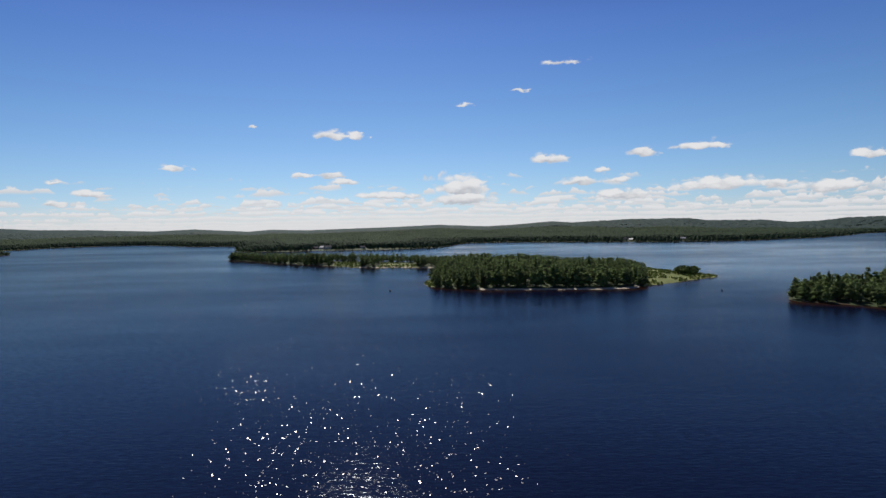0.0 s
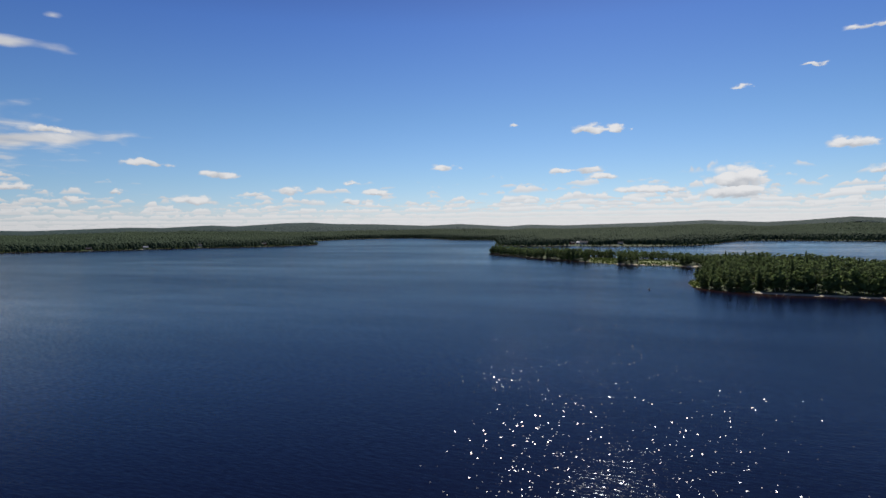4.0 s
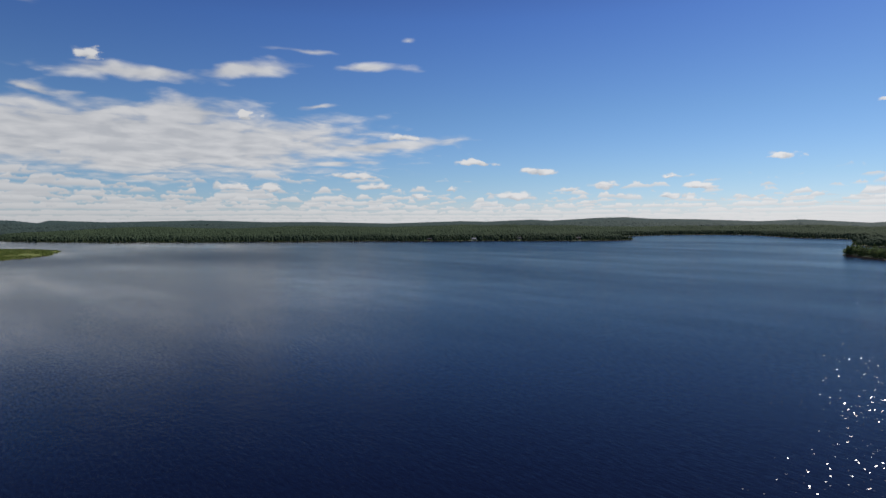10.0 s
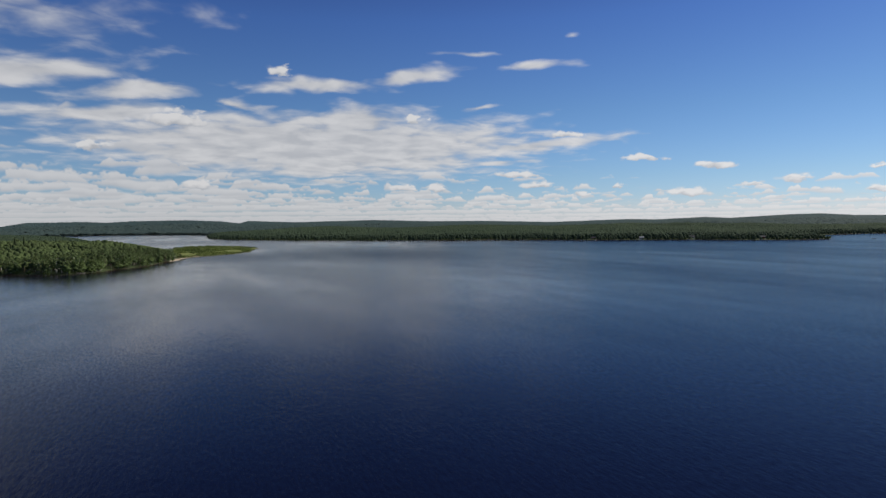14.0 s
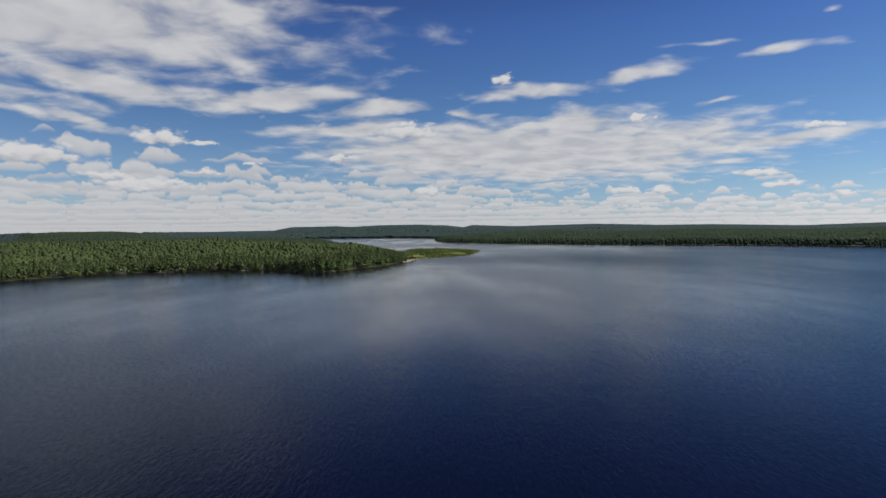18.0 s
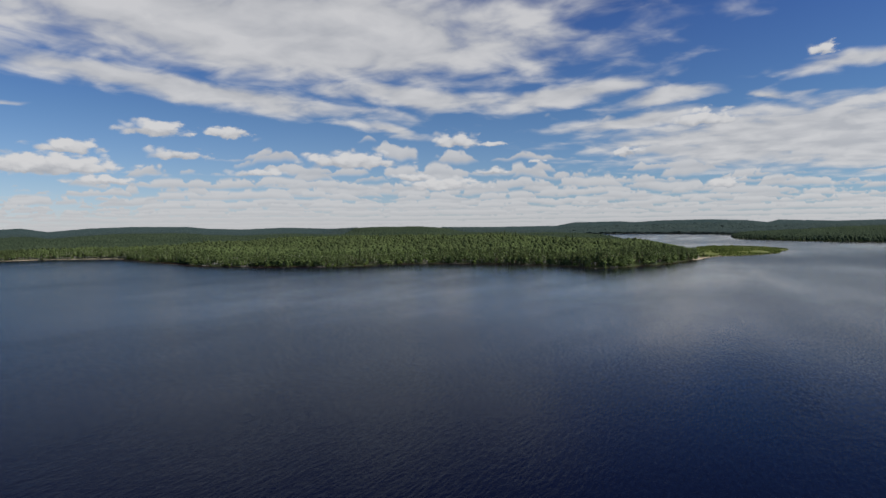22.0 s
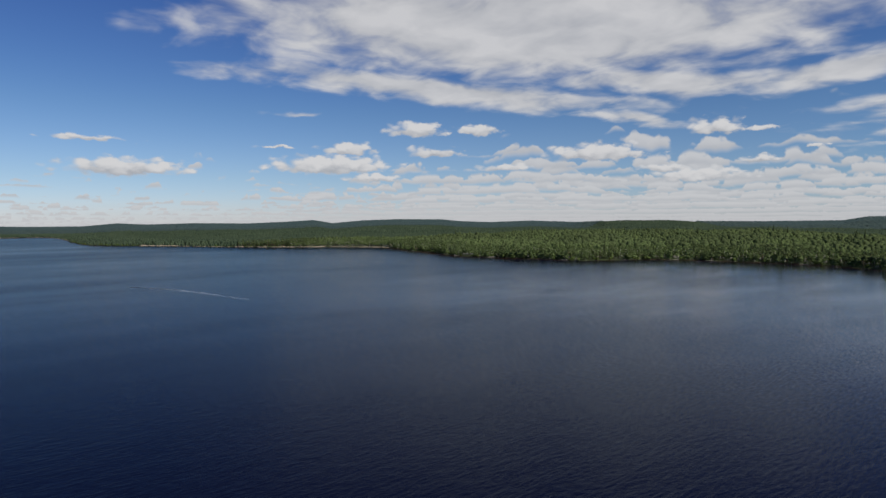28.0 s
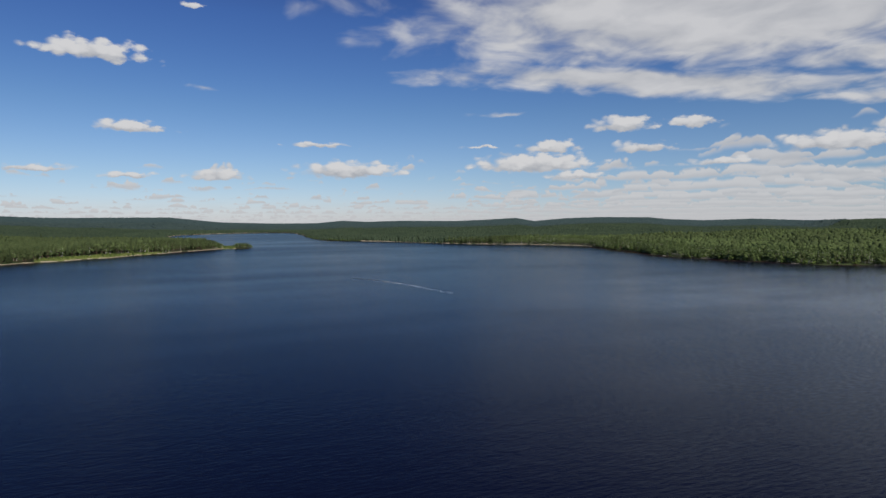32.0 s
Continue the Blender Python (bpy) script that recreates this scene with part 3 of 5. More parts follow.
SHORE_WEST = [(42.0, 942), (46.2, 959), (53.5, 940), (61.5, 990), (69.2, 1002), (74.5, 1035), (80.7, 1103), (84.6, 1159), (89.2, 1284), (89.8, 1457), (89.6, 1838),
              (93.5, 1985), (97.8, 2080), (104, 2050), (99.6, 1500), (98.6, 1120), (96.5, 860), (93.6, 800), (91.8, 850), (89.2, 868), (87.0, 845), (85.5, 785), (86.0, 715), (87.6, 640),
              (89.2, 622), (91.4, 605), (92.2, 560), (94.1, 498), (97.7, 452), (101.0, 438), (104.6, 467), (110.0, 484)]
SHORE_SOUTH = [(117.6, 501), (121.3, 492), (125.2, 470), (128.8, 489), (131.2, 499), (136.0, 527), (140.7, 632), (143.9, 746), (150.0, 776), (154.0, 786), (157.8, 825),
               (162.1, 895), (168.6, 985), (169.7, 1198), (170.9, 1708), (175.9, 1696), (180.1, 1539), (181.9, 1334), (181.4, 1100), (180.0, 890), (177.2, 778), (174.3, 752),
               (175.4, 705), (177.8, 710), (182.3, 628), (185.7, 587), (189.7, 553), (193.4, 527), (200, 505), (225, 520), (255, 700), (285, 1200)]
ISLAND = [(2.1, 320), (1.3, 296), (-0.8, 286), (-4.4, 281), (-11.4, 281), (-17.5, 289), (-18.9, 304), (-22.2, 335), (-25.1, 362), (-23.4, 376), (-20.3, 400), (-18.4, 430), (-15.5, 455),
          (-9, 470), (-3, 480), (0, 500), (6, 520), (10, 550), (14, 605), (18, 650), (20.2, 632), (17.9, 580), (15.9, 540), (12.9, 507), (9.7, 466), (7.2, 446), (4.5, 444),
          (0.8, 432), (0.1, 410), (0.9, 350)]
ISLET = [(-29.5, 263), (-30.8, 256), (-33.9, 255), (-38, 250), (-43, 262), (-44, 300), (-38, 330), (-32, 300), (-29.7, 278)]
# the skyline: degrees left of +y, degrees above the level
SKYLINE = [(-60, 0.3), (-36, 0.23), (-33.8, 0.17), (-31.9, -0.06), (-30, -0.12), (-27.9, 0.11), (-23.6, 0.14), (-22.1, 0.36), (-17, 0.36), (-12, 0.14), (-10.2, 0.28), (-6.8, 0.02),
           (-4.1, -0.1), (0.4, 0.13), (4.5, -0.02), (12.8, -0.2), (15.8, -0.09), (17.8, -0.24), (22.4, 0.05), (25.6, -0.08), (30.5, 0.12), (34.1, 0.18), (36.4, 0.34), (38.6, 0.3),
           (43.0, 0.06), (44.9, 0.17), (49, 0.0), (51.5, 0.06), (58.2, -0.13), (64.8, 0.05), (69.3, 0.06), (74.9, 0.24), (82.2, 0.11), (86.2, 0.27)]
SKYLINE_WEST = [(87.0, 0.06), (88.7, 0.27), (91.6, 0.38), (95.8, 0.33), (97.6, 0.22), (98.9, 0.31), (103, 0.27), (104.6, -0.02), (110.7, -0.06), (114.9, -0.01), (117.6, 0.19), (121.3, 0.18),
                (125.6, -0.04), (129.8, 0.12), (133.7, 0.0), (136.5, 0.1), (138.2, 0.28), (142.6, 0.32), (145.6, 0.23), (148.5, -0.02), (150.2, 0.28), (153, 0.12), (156.1, 0.0), (160.5, 0.05),
                (164.2, -0.04), (166.5, 0.07), (168.9, -0.16), (172.9, -0.17), (177.3, -0.04), (181.4, 0.4), (190, 0.37), (193.3, 0.5), (230, 0.4), (300, 0.3)]
RIDGE_AT = [(-60, 2200), (-5, 2300), (4, 4200), (30, 4300), (84, 4300), (88, 3000), (103, 3000), (106, 3600), (112, 2600), (116, 1500), (123, 1500), (127, 3600), (176, 3900), (182, 3200), (230, 3200), (300, 2200)]


def outline(points, step=6.0):
    """The plan's corners as a rounded outline of short steps."""
    p = np.array([at(*q).to_tuple()[:2] for q in points])
    for _ in range(2):
        nxt = np.roll(p, -1, 0)
        p = np.stack([p * 0.8 + nxt * 0.2, p * 0.2 + nxt * 0.8], 1).reshape(-1, 2)
    return p


LAKE, ISLE, SMALL_ISLE = outline(SHORE_NORTH + SHORE_WEST + SHORE_SOUTH), outline(ISLAND), outline(ISLET)


def signed(px, py, poly):
    """Distance from the outline, positive inside."""
    ax, ay = poly[:, 0], poly[:, 1]
    bx, by = np.roll(ax, -1), np.roll(ay, -1)
    near, inside = np.full(px.shape, 1e12), np.zeros(px.shape, bool)
    for x0, y0, x1, y1 in zip(ax, ay, bx, by):
        dx, dy = x1 - x0, y1 - y0
        u = np.clip(((px - x0) * dx + (py - y0) * dy) / (dx * dx + dy * dy + 1e-9), 0, 1)
        near = np.minimum(near, (px - x0 - u * dx) ** 2 + (py - y0 - u * dy) ** 2)
        if y0 != y1:
            inside ^= ((y0 > py) != (y1 > py)) & (px < dx * (py - y0) / dy + x0)
    return np.where(inside, 1, -1) * np.sqrt(near)


def grain(x, y, size, seed=0):
    """Smooth noise from 0 to 1 over the plan."""
    gx, gy = x / size, y / size
    ix, iy = np.floor(gx).astype(np.int64), np.floor(gy).astype(np.int64)
    fx, fy = gx - ix, gy - iy
    fx, fy = fx * fx * (3 - 2 * fx), fy * fy * (3 - 2 * fy)

    def corner(i, j):
        h = (i * 374761393 + j * 668265263 + seed * 974634777) & 0xFFFFFFFF
        h = ((h ^ (h >> 13)) * 1274126177) & 0xFFFFFFFF
        return ((h ^ (h >> 16)) & 0xFFFF) / 65535.0
    return (corner(ix, iy) * (1 - fx) + corner(ix + 1, iy) * fx) * (1 - fy) + (corner(ix, iy + 1) * (1 - fx) + corner(ix + 1, iy + 1) * fx) * fy


def smooth(v, lo, hi):
    u = np.clip((v - lo) / (hi - lo), 0, 1)
    return u * u * (3 - 2 * u)


def azimuth(x, y):
    a = np.degrees(np.arctan2(-x, y))
    return np.where(a < -70, a + 360, a)


def table(rows, v):
    rows = sorted(rows)
    return np.interp(v, [r[0] for r in rows], [r[1] for r in rows])


# the tops of the nearer woods, which come down towards the points: degrees left of +y, degrees above the level
TREE_LINE = [(-50, -2.0), (-40, -2.6), (-33, -2.7), (-29.5, -4.4), (-23.1, -4.1), (-22.0, -3.85), (-20.3, -4.15), (-18.0, -3.4), (-16.5, -3.0), (-11.4, -3.0), (-8.8, -2.6), (-4.1, -2.45), (0.8, -2.7), (4.5, -2.4),
             (12.9, -2.2), (18.3, -2.0), (19.0, -1.5), (40, 0.5), (82, 0.5), (83, -2.6), (91.2, -2.6), (92.4, -2.2), (93.6, -1.95), (95.8, -1.5), (97.6, -1.12), (98.5, -0.98), (104.6, -0.6), (107, 1), (172, 1), (173.8, -1.75), (175.9, -1.85), (176.9, -2.0), (177.8, -1.58), (178.7, -1.32), (181.4, -1.27), (184.4, -1.13), (185.5, -0.6), (187, 1), (200, 1)]
CANOPY = 10.0


def land(x, y):
    """Height of the ground, how far inland, and how far inside an island."""
    ragged = (grain(x, y, 22, 1) - 0.5) * 7 + (grain(x, y, 7, 2) - 0.5) * 3
    main = -signed(x, y, LAKE) + ragged * 1.2
    r, az = np.hypot(x, y), azimuth(x, y)
    isle = np.maximum(signed(x, y, ISLE), signed(x, y, SMALL_ISLE)) + ragged * 0.45
    isle = isle + 1.5 * smooth(az, -18.6, -17.0) * (1 - smooth(az, -4.4, -3.0)) * (r < 330)
    sky_deg = table(SKYLINE + SKYLINE_WEST, az)
    ridge = table(RIDGE_AT, az)
    up = np.maximum(main, 0)
    low = 1.3 * (1 - np.exp(-up / 14)) + 0.020 * np.maximum(up - 15, 0) + (grain(x, y, 260, 3) - 0.35) * 14 * smooth(up, 30, 300) + (grain(x, y, 90, 4) - 0.5) * 4 * smooth(up, 20, 120)
    low = np.minimum(low, 30 + r * np.tan(np.radians(sky_deg - 0.2 - 0.22 * smooth(az, 90, 125))) - CANOPY - 1.5)
    low = np.maximum(low, 0.8 * np.minimum(up / 10, 1))
    top = 30 + np.minimum(r, ridge * 1.04) * np.tan(np.radians(sky_deg)) - CANOPY
    near_ridge = smooth(r, ridge * 0.70, ridge) * smooth(up, 20, 250)
    z_main = low * (1 - near_ridge) + np.maximum(top, low * 0.5) * near_ridge
    inner = np.maximum(isle, 0)
    z_isle = 0.9 * (1 - np.exp(-inner / 6)) + 0.012 * inner
    under = np.minimum(np.maximum(main, isle), 0)
    z = np.where(main > 0, z_main, np.where(isle > 0, z_isle, np.maximum(under * 0.12, -4.0) - 0.05))
    return z, main, isle


def open_ground(x, y):
    """1 where the ground is open marsh or meadow: the reedy spits and the island's low ends."""
    r, az = np.hypot(x, y), azimuth(x, y)
    spit = (az > 84) & (az < 92.5) & (r > 585) & (r < 900)
    tip = (az < -18.6) & (az > -26) & (r < 425) & (r > 280)
    cove = (az > 0.9) & (az < 3) & (r < 332)
    strip = (((az > 2.5) & (az < 6.1)) | ((az > 7.8) & (az < 10.3))) & (r > 430) & (r < 466 + 6 * (az - 2.5))
    bank = (az > 182) & (az < 191) & (r < 655 - (az - 182) * 9) & (r > 500)
    neck = (az > 176.1) & (az < 177.1) & (r > 690) & (r < 800)
    return spit | tip | cove | strip | bank | neck


def sandy(x, y, main, isle):
    r, az = np.hypot(x, y), azimuth(x, y)
    beach = (az < -3.2) & (az > -18.0) & (r < 300) & (isle > -0.6) & (isle < 3.2)
    beach |= (az > 0.5) & (az < 8) & (r > 425) & (r < 470) & (isle > 0) & (isle < 4)
    beach |= (az > 90.2) & (az < 92.6) & (r > 540) & (r < 640) & (main > -0.5) & (main < 4.5)
    beach |= (az > 176) & (az < 200) & (r < 730) & (main > -0.5) & (main < 3.4)
    beach |= (az > 143) & (az < 162) & (r < 960) & (main > -0.5) & (main < 4.0)
    beach |= (az > 161.5) & (az < 164.8) & (r < 980) & (main > -0.5) & (main < 12)
    beach |= (az > 169) & (az < 182) & (r > 1250) & (r < 1800) & (main > 0) & (main < 14)
    return beach


def mesh_of(name, verts, faces, mats, slots=None, smooth_faces=False):
    me = bpy.data.meshes.new(name)
    faces = np.asarray(faces, np.int32)
    me.vertices.add(len(verts))
    me.vertices.foreach_set("co", np.ascontiguousarray(verts, np.float32).ravel())
    n, k = faces.shape
    me.loops.add(n * k)
    me.loops.foreach_set("vertex_index", faces.ravel())
    me.polygons.add(n)
    me.polygons.foreach_set("loop_start", np.arange(0, n * k, k, dtype=np.int32))
    if slots is not None:
        me.polygons.foreach_set("material_index", np.asarray(slots, np.int32))
    me.polygons.foreach_set("use_smooth", np.full(n, smooth_faces))
    for m in mats:
        me.materials.append(m)
    me.update(calc_edges=True)
    return me


# the ground: one sheet, lake bed and hills together
def build_ground():
    azs = np.concatenate([np.arange(-42, 198, 0.4), np.arange(198, 318, 4.0)])
    rings = np.concatenate([[2.0, 120, 225], np.arange(240, 276, 6), np.arange(276, 300, 1.6), np.arange(300, 1100, 6), np.arange(1100, 2200, 16), np.arange(2200, 4960, 60)])
    a, r = np.meshgrid(np.radians(azs), rings)
    x, y = -np.sin(a) * r, np.cos(a) * r
    z, main, isle = land(x, y)
    na, nr = len(azs), len(rings)
    i = np.arange(nr - 1)[:, None] * na
    j = np.arange(na)[None, :]
    j2 = (j + 1) % na
    faces = np.stack([i + j, i + na + j, i + na + j2, i + j2], -1).reshape(-1, 4)[:, ::-1]
    xf, yf, zf, mf, sf = [v.ravel()[faces].mean(1) for v in (x, y, z, main, isle)]
    slot = np.where(zf < -0.02, 3, 0)
    slot = np.where((slot == 0) & open_ground(xf, yf), 1, slot)
    slot = np.where(sandy(xf, yf, mf, sf), 2, slot)
    # ground of the far hills takes the haze-tinted colours too
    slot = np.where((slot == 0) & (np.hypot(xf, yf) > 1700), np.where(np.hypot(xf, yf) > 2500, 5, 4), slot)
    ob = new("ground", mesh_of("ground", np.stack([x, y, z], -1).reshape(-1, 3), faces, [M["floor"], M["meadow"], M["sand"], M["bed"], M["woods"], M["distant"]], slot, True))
    tagged(ob, "wooded hills, islands and sandy shores round a lake", "ground", kind="structure")


def build_water():
    azs = np.concatenate([np.arange(-42, 198, 0.75), np.arange(198, 318, 8.0)])
    rings = np.concatenate([[0.0, 60, 140, 220], np.arange(240, 340, 5), np.arange(340, 900, 14), np.arange(900, 2200, 100), [3000, 4940]])
    a, r = np.meshgrid(np.radians(azs), rings)
    x, y = -np.sin(a) * r, np.cos(a) * r
    _, main, isle = land(x, y)
    na, nr = len(azs), len(rings)
    i, j = np.arange(nr - 1)[:, None] * na, np.arange(na)[None, :]
    j2 = (j + 1) % na
    faces = np.stack([i + j, i + na + j, i + na + j2, i + j2], -1).reshape(-1, 4)
    me = mesh_of("water", np.stack([x, y, np.zeros_like(x)], -1).reshape(-1, 3), faces, [M["water"]])
    near = smooth(np.maximum(main, isle), -16 + 8 * grain(x, y, 20, 21), 1.0)
    me.attributes.new("shallow", "FLOAT", "POINT").data.foreach_set("value", near.ravel().astype(np.float32))
    tagged(new("water", me), "dark blue lake water with small wind ripples", "lake", kind="structure")


build_ground()
build_water()

# ---------------------------------------------------------------- trees
rng = np.random.default_rng(11)


def leaf_bits(centres, outward, size, droop, gen):
    """One small bent triangle of foliage at each place."""
    n = len(centres)
    side = np.cross(outward, gen.normal(size=(n, 3)))
    side /= np.linalg.norm(side, axis=1, keepdims=True) + 1e-9
    up = np.cross(side, outward)
    s = size * gen.uniform(0.7, 1.3, (n, 1))
    tip = centres + outward * s * 0.75 - np.array([0, 0, 1]) * droop * s
    a = centres - side * s * 0.6 - outward * s * 0.25 + up * s * gen.uniform(-0.3, 0.3, (n, 1))
    b = centres + side * s * 0.6 - outward * s * 0.25 + up * s * gen.uniform(-0.3, 0.3, (n, 1))
    v = np.stack([a, b, tip], 1).reshape(-1, 3)
    return v, np.arange(3 * n).reshape(-1, 3)


def join(parts):
    vs, fs, n = [], [], 0
    for v, f in parts:
        vs.append(v), fs.append(f + n)
        n += len(v)
    return np.concatenate(vs), np.concatenate(fs)


def lathe(profile, sides, gen, rough=0.12):
    """A closed form of rings (height, radius), with an uneven outline, in triangles."""
    v, f = [], []
    for z, r in profile:
        for k in range(sides):
            q = 2 * math.pi * (k + gen.uniform(-0.2, 0.2)) / sides
            rr = r * gen.uniform(1 - rough, 1 + rough)
            v.append((math.cos(q) * rr, math.sin(q) * rr, z))
    for i in range(len(profile) - 1):
        for k in range(sides):
            a, b, c, d = i * sides + k, i * sides + (k + 1) % sides, (i + 1) * sides + (k + 1) % sides, (i + 1) * sides + k
            f += [(a, b, c), (a, c, d)]
    return np.array(v, float), np.array(f)


def topped(profile, gen, sides=5):
    """A plain crown for far trees: rings that end in one tip."""
    v, f = lathe(profile, sides, gen, 0.3)
    v[:, 2] += gen.uniform(-0.06, 0.06, len(v))
    n = len(v)
    return np.concatenate([v, [(gen.uniform(-0.04, 0.04), gen.uniform(-0.04, 0.04), 0.97)]]), np.concatenate([f, [(n - sides + k, n - sides + (k + 1) % sides, n) for k in range(sides)]])


def trunk_form(height, base, gen, sides=5):
    lean = gen.uniform(-0.02, 0.02, 2)
    v, f = lathe([(-0.6, base * 1.25), (0.4, base), (height * 0.5, base * 0.7), (height, base * 0.15)], sides, gen, 0.08)
    v[:, 0] += lean[0] * v[:, 2]
    v[:, 1] += lean[1] * v[:, 2]
    return v, f


def spruce_form(gen, bits=110, h=1.0):
    """Crown of a spruce 1 m high: tiers of drooping boughs round a narrow cone."""
    core = lathe([(0.10, 0.05), (0.13, 0.105), (0.5, 0.065), (0.8, 0.03), (1.0, 0.002)], 6, gen, 0.25)
    if not bits:
        return core
    t = gen.uniform(0, 1, bits) ** 1.25
    z = 0.08 + 0.9 * t
    tier = 0.75 + 0.35 * np.abs(np.sin(z * 34))
    r = (0.155 * (1 - t) ** 0.85 + 0.012) * tier * gen.uniform(0.7, 1.15, bits)
    q = gen.uniform(0, 2 * math.pi, bits)
    out = np.stack([np.cos(q), np.sin(q), np.full(bits, -0.25)], 1)
    out /= np.linalg.norm(out, axis=1, keepdims=True)
    c = np.stack([np.cos(q) * r * 0.75, np.sin(q) * r * 0.75, z], 1)
    return join([core, leaf_bits(c, out, 0.028 + 0.05 * (1 - t)[:, None], 0.35, gen)])


def lumpy_form(gen, lumps, bits, bottom, width, top_taper, size, plain=False):
    """Crown of a broad tree 1 m high: overlapping clumps with loose foliage round them."""
    parts = []
    for k in range(lumps):
        t = (k + gen.uniform(0.2, 0.8)) / lumps
        z = bottom + (0.93 - bottom) * t
        reach = width * (1 - top_taper * t ** 1.6) * math.sin(math.pi * min(1, 0.22 + 0.7 * t))
        q = k * 2.4 + gen.uniform(-0.5, 0.5)
        off = reach * gen.uniform(0.25, 0.65)
        cx, cy, rad = math.cos(q) * off, math.sin(q) * off, max(0.05, reach * gen.uniform(0.5, 0.75))
        v, f = lathe([(-0.6, 0.8), (0.35, 0.9), (0.95, 0.2)], 5, gen, 0.25) if plain else lathe([(-0.75, 0.35), (-0.3, 0.92), (0.35, 0.9), (0.95, 0.2)], 6, gen, 0.22)
        parts.append((v * rad * np.array([1, 1, 0.9]) + (cx, cy, z), f))
        m = bits // lumps
        if m:
            d = gen.normal(size=(m, 3))
            d[:, 2] = np.abs(d[:, 2]) * 0.9 - 0.25
            d /= np.linalg.norm(d, axis=1, keepdims=True)
            parts.append(leaf_bits(d * rad * gen.uniform(0.85, 1.2, (m, 1)) + (cx, cy, z), d, size, 0.1, gen))
    return join(parts)


def tree_kinds():
    kinds = {}
    for name, needle, bark, height, count in (("spruce_tree", "spruce", "bark", 12.5, 5), ("pine_tree", "pine", "bark", 12.0, 5), ("birch_tree", "leaf", "birch_bark", 10.5, 6)):
        rows = []
        for k in range(count):
            gen = np.random.default_rng(100 + k * 7 + len(name))
            if name == "spruce_tree":
                full, mid = spruce_form(gen, 130), spruce_form(gen, 40)
            elif name == "pine_tree":
                full, mid = lumpy_form(gen, 8, 112, 0.20, 0.20, 0.5, 0.07), lumpy_form(gen, 3, 24, 0.30, 0.20, 0.5, 0.07, True)
            else:
                full, mid = lumpy_form(gen, 9, 135, 0.14, 0.25, 0.6, 0.075), lumpy_form(gen, 4, 28, 0.22, 0.22, 0.55, 0.07, True)
            rows.append((full, mid, trunk_form(0.8, 0.013 if name != "birch_tree" else 0.011, gen)))
        kinds[name] = (rows, M[needle], M[bark], height)
    return kinds


KINDS = tree_kinds()


def scatter(spacing, r0, r1, a0=-40.0, a1=196.0, seed=1):
    """Jittered places on the plan between two distances."""
    gen = np.random.default_rng(seed)
    n = int(2 * r1 / spacing)
    gx, gy = np.meshgrid(np.arange(n) * spacing - r1, np.arange(n) * spacing - r1)
    x = gx + gen.uniform(-0.48, 0.48, gx.shape) * spacing
    y = gy + gen.uniform(-0.48, 0.48, gx.shape) * spacing
    r, az = np.hypot(x, y), azimuth(x, y)
    keep = (r > r0) & (r < r1) & (az > a0) & (az < a1)
    return x[keep], y[keep]


def stand_kind(x, y, main, isle, gen):
    """0 spruce, 1 pine, 2 birch: conifers on the islands and points, mixed woods on the mainland."""
    az = azimuth(x, y)
    birch = np.where(isle > 0, np.where(az < -27, 0.50, 0.20), np.where((az > 99) & (az < 150), 0.74, np.where(az > 172, 0.12, np.where(az > 150, 0.34, 0.58))))
    birch = np.clip(birch + (grain(x, y, 45, 8) - 0.5) * 0.7, 0.04, 0.92)
    pine = np.where(isle > 0, np.where(az < -27, 0.9, 0.86), 0.88)
    u, w = gen.uniform(size=x.shape), gen.uniform(size=x.shape)
    return np.where(u < birch, 2, np.where(w < pine, 1, 0))


def stuff_mesh(name, forms, which, x, y, z, height, turn, wide, mats, slots_of, label):
    """Many trees as one mesh of kind stuff."""
    vs, fs, ss, n = [], [], [], 0
    for k, (v, f) in enumerate(forms):
        pick = np.flatnonzero(which == k)
        if not len(pick):
            continue
        c, s = np.cos(turn[pick])[:, None], np.sin(turn[pick])[:, None]
        hx, hz = (height[pick] * wide[pick])[:, None], height[pick][:, None]
        vx = (v[None, :, 0] * c - v[None, :, 1] * s) * hx + x[pick][:, None]
        vy = (v[None, :, 0] * s + v[None, :, 1] * c) * hx + y[pick][:, None]
        vz = v[None, :, 2] * hz + z[pick][:, None]
        vs.append(np.stack([vx, vy, vz], -1).reshape(-1, 3))
        fs.append((f[None] + (np.arange(len(pick)) * len(v))[:, None, None] + n).reshape(-1, 3))
        ss.append(np.full(len(pick) * len(f), slots_of[k]))
        n += len(pick) * len(v)
    if not vs:
        return None
    ob = new(name, mesh_of(name, np.concatenate(vs), np.concatenate(fs), mats, np.concatenate(ss), True))
    return tagged(ob, label, "woods", kind="stuff")


def part(name, me, parent, label="", loc=None):
    ob = new(name, me)
    ob.parent = parent
    if loc is not None:
        ob.location = loc
    return tagged(ob, label)


TREE_LABELS = {
    "spruce_tree": "dark green narrow spruce by the lake shore",
    "pine_tree": "dark green pine with a bare lower trunk by the lake",
    "birch_tree": "light green leafy birch with a pale trunk by the lake",
}
TREE_GROUPS = {"spruce_tree": "spruces along the shores", "pine_tree": "pines along the shores", "birch_tree": "birches along the shores"}
FIRST = {}


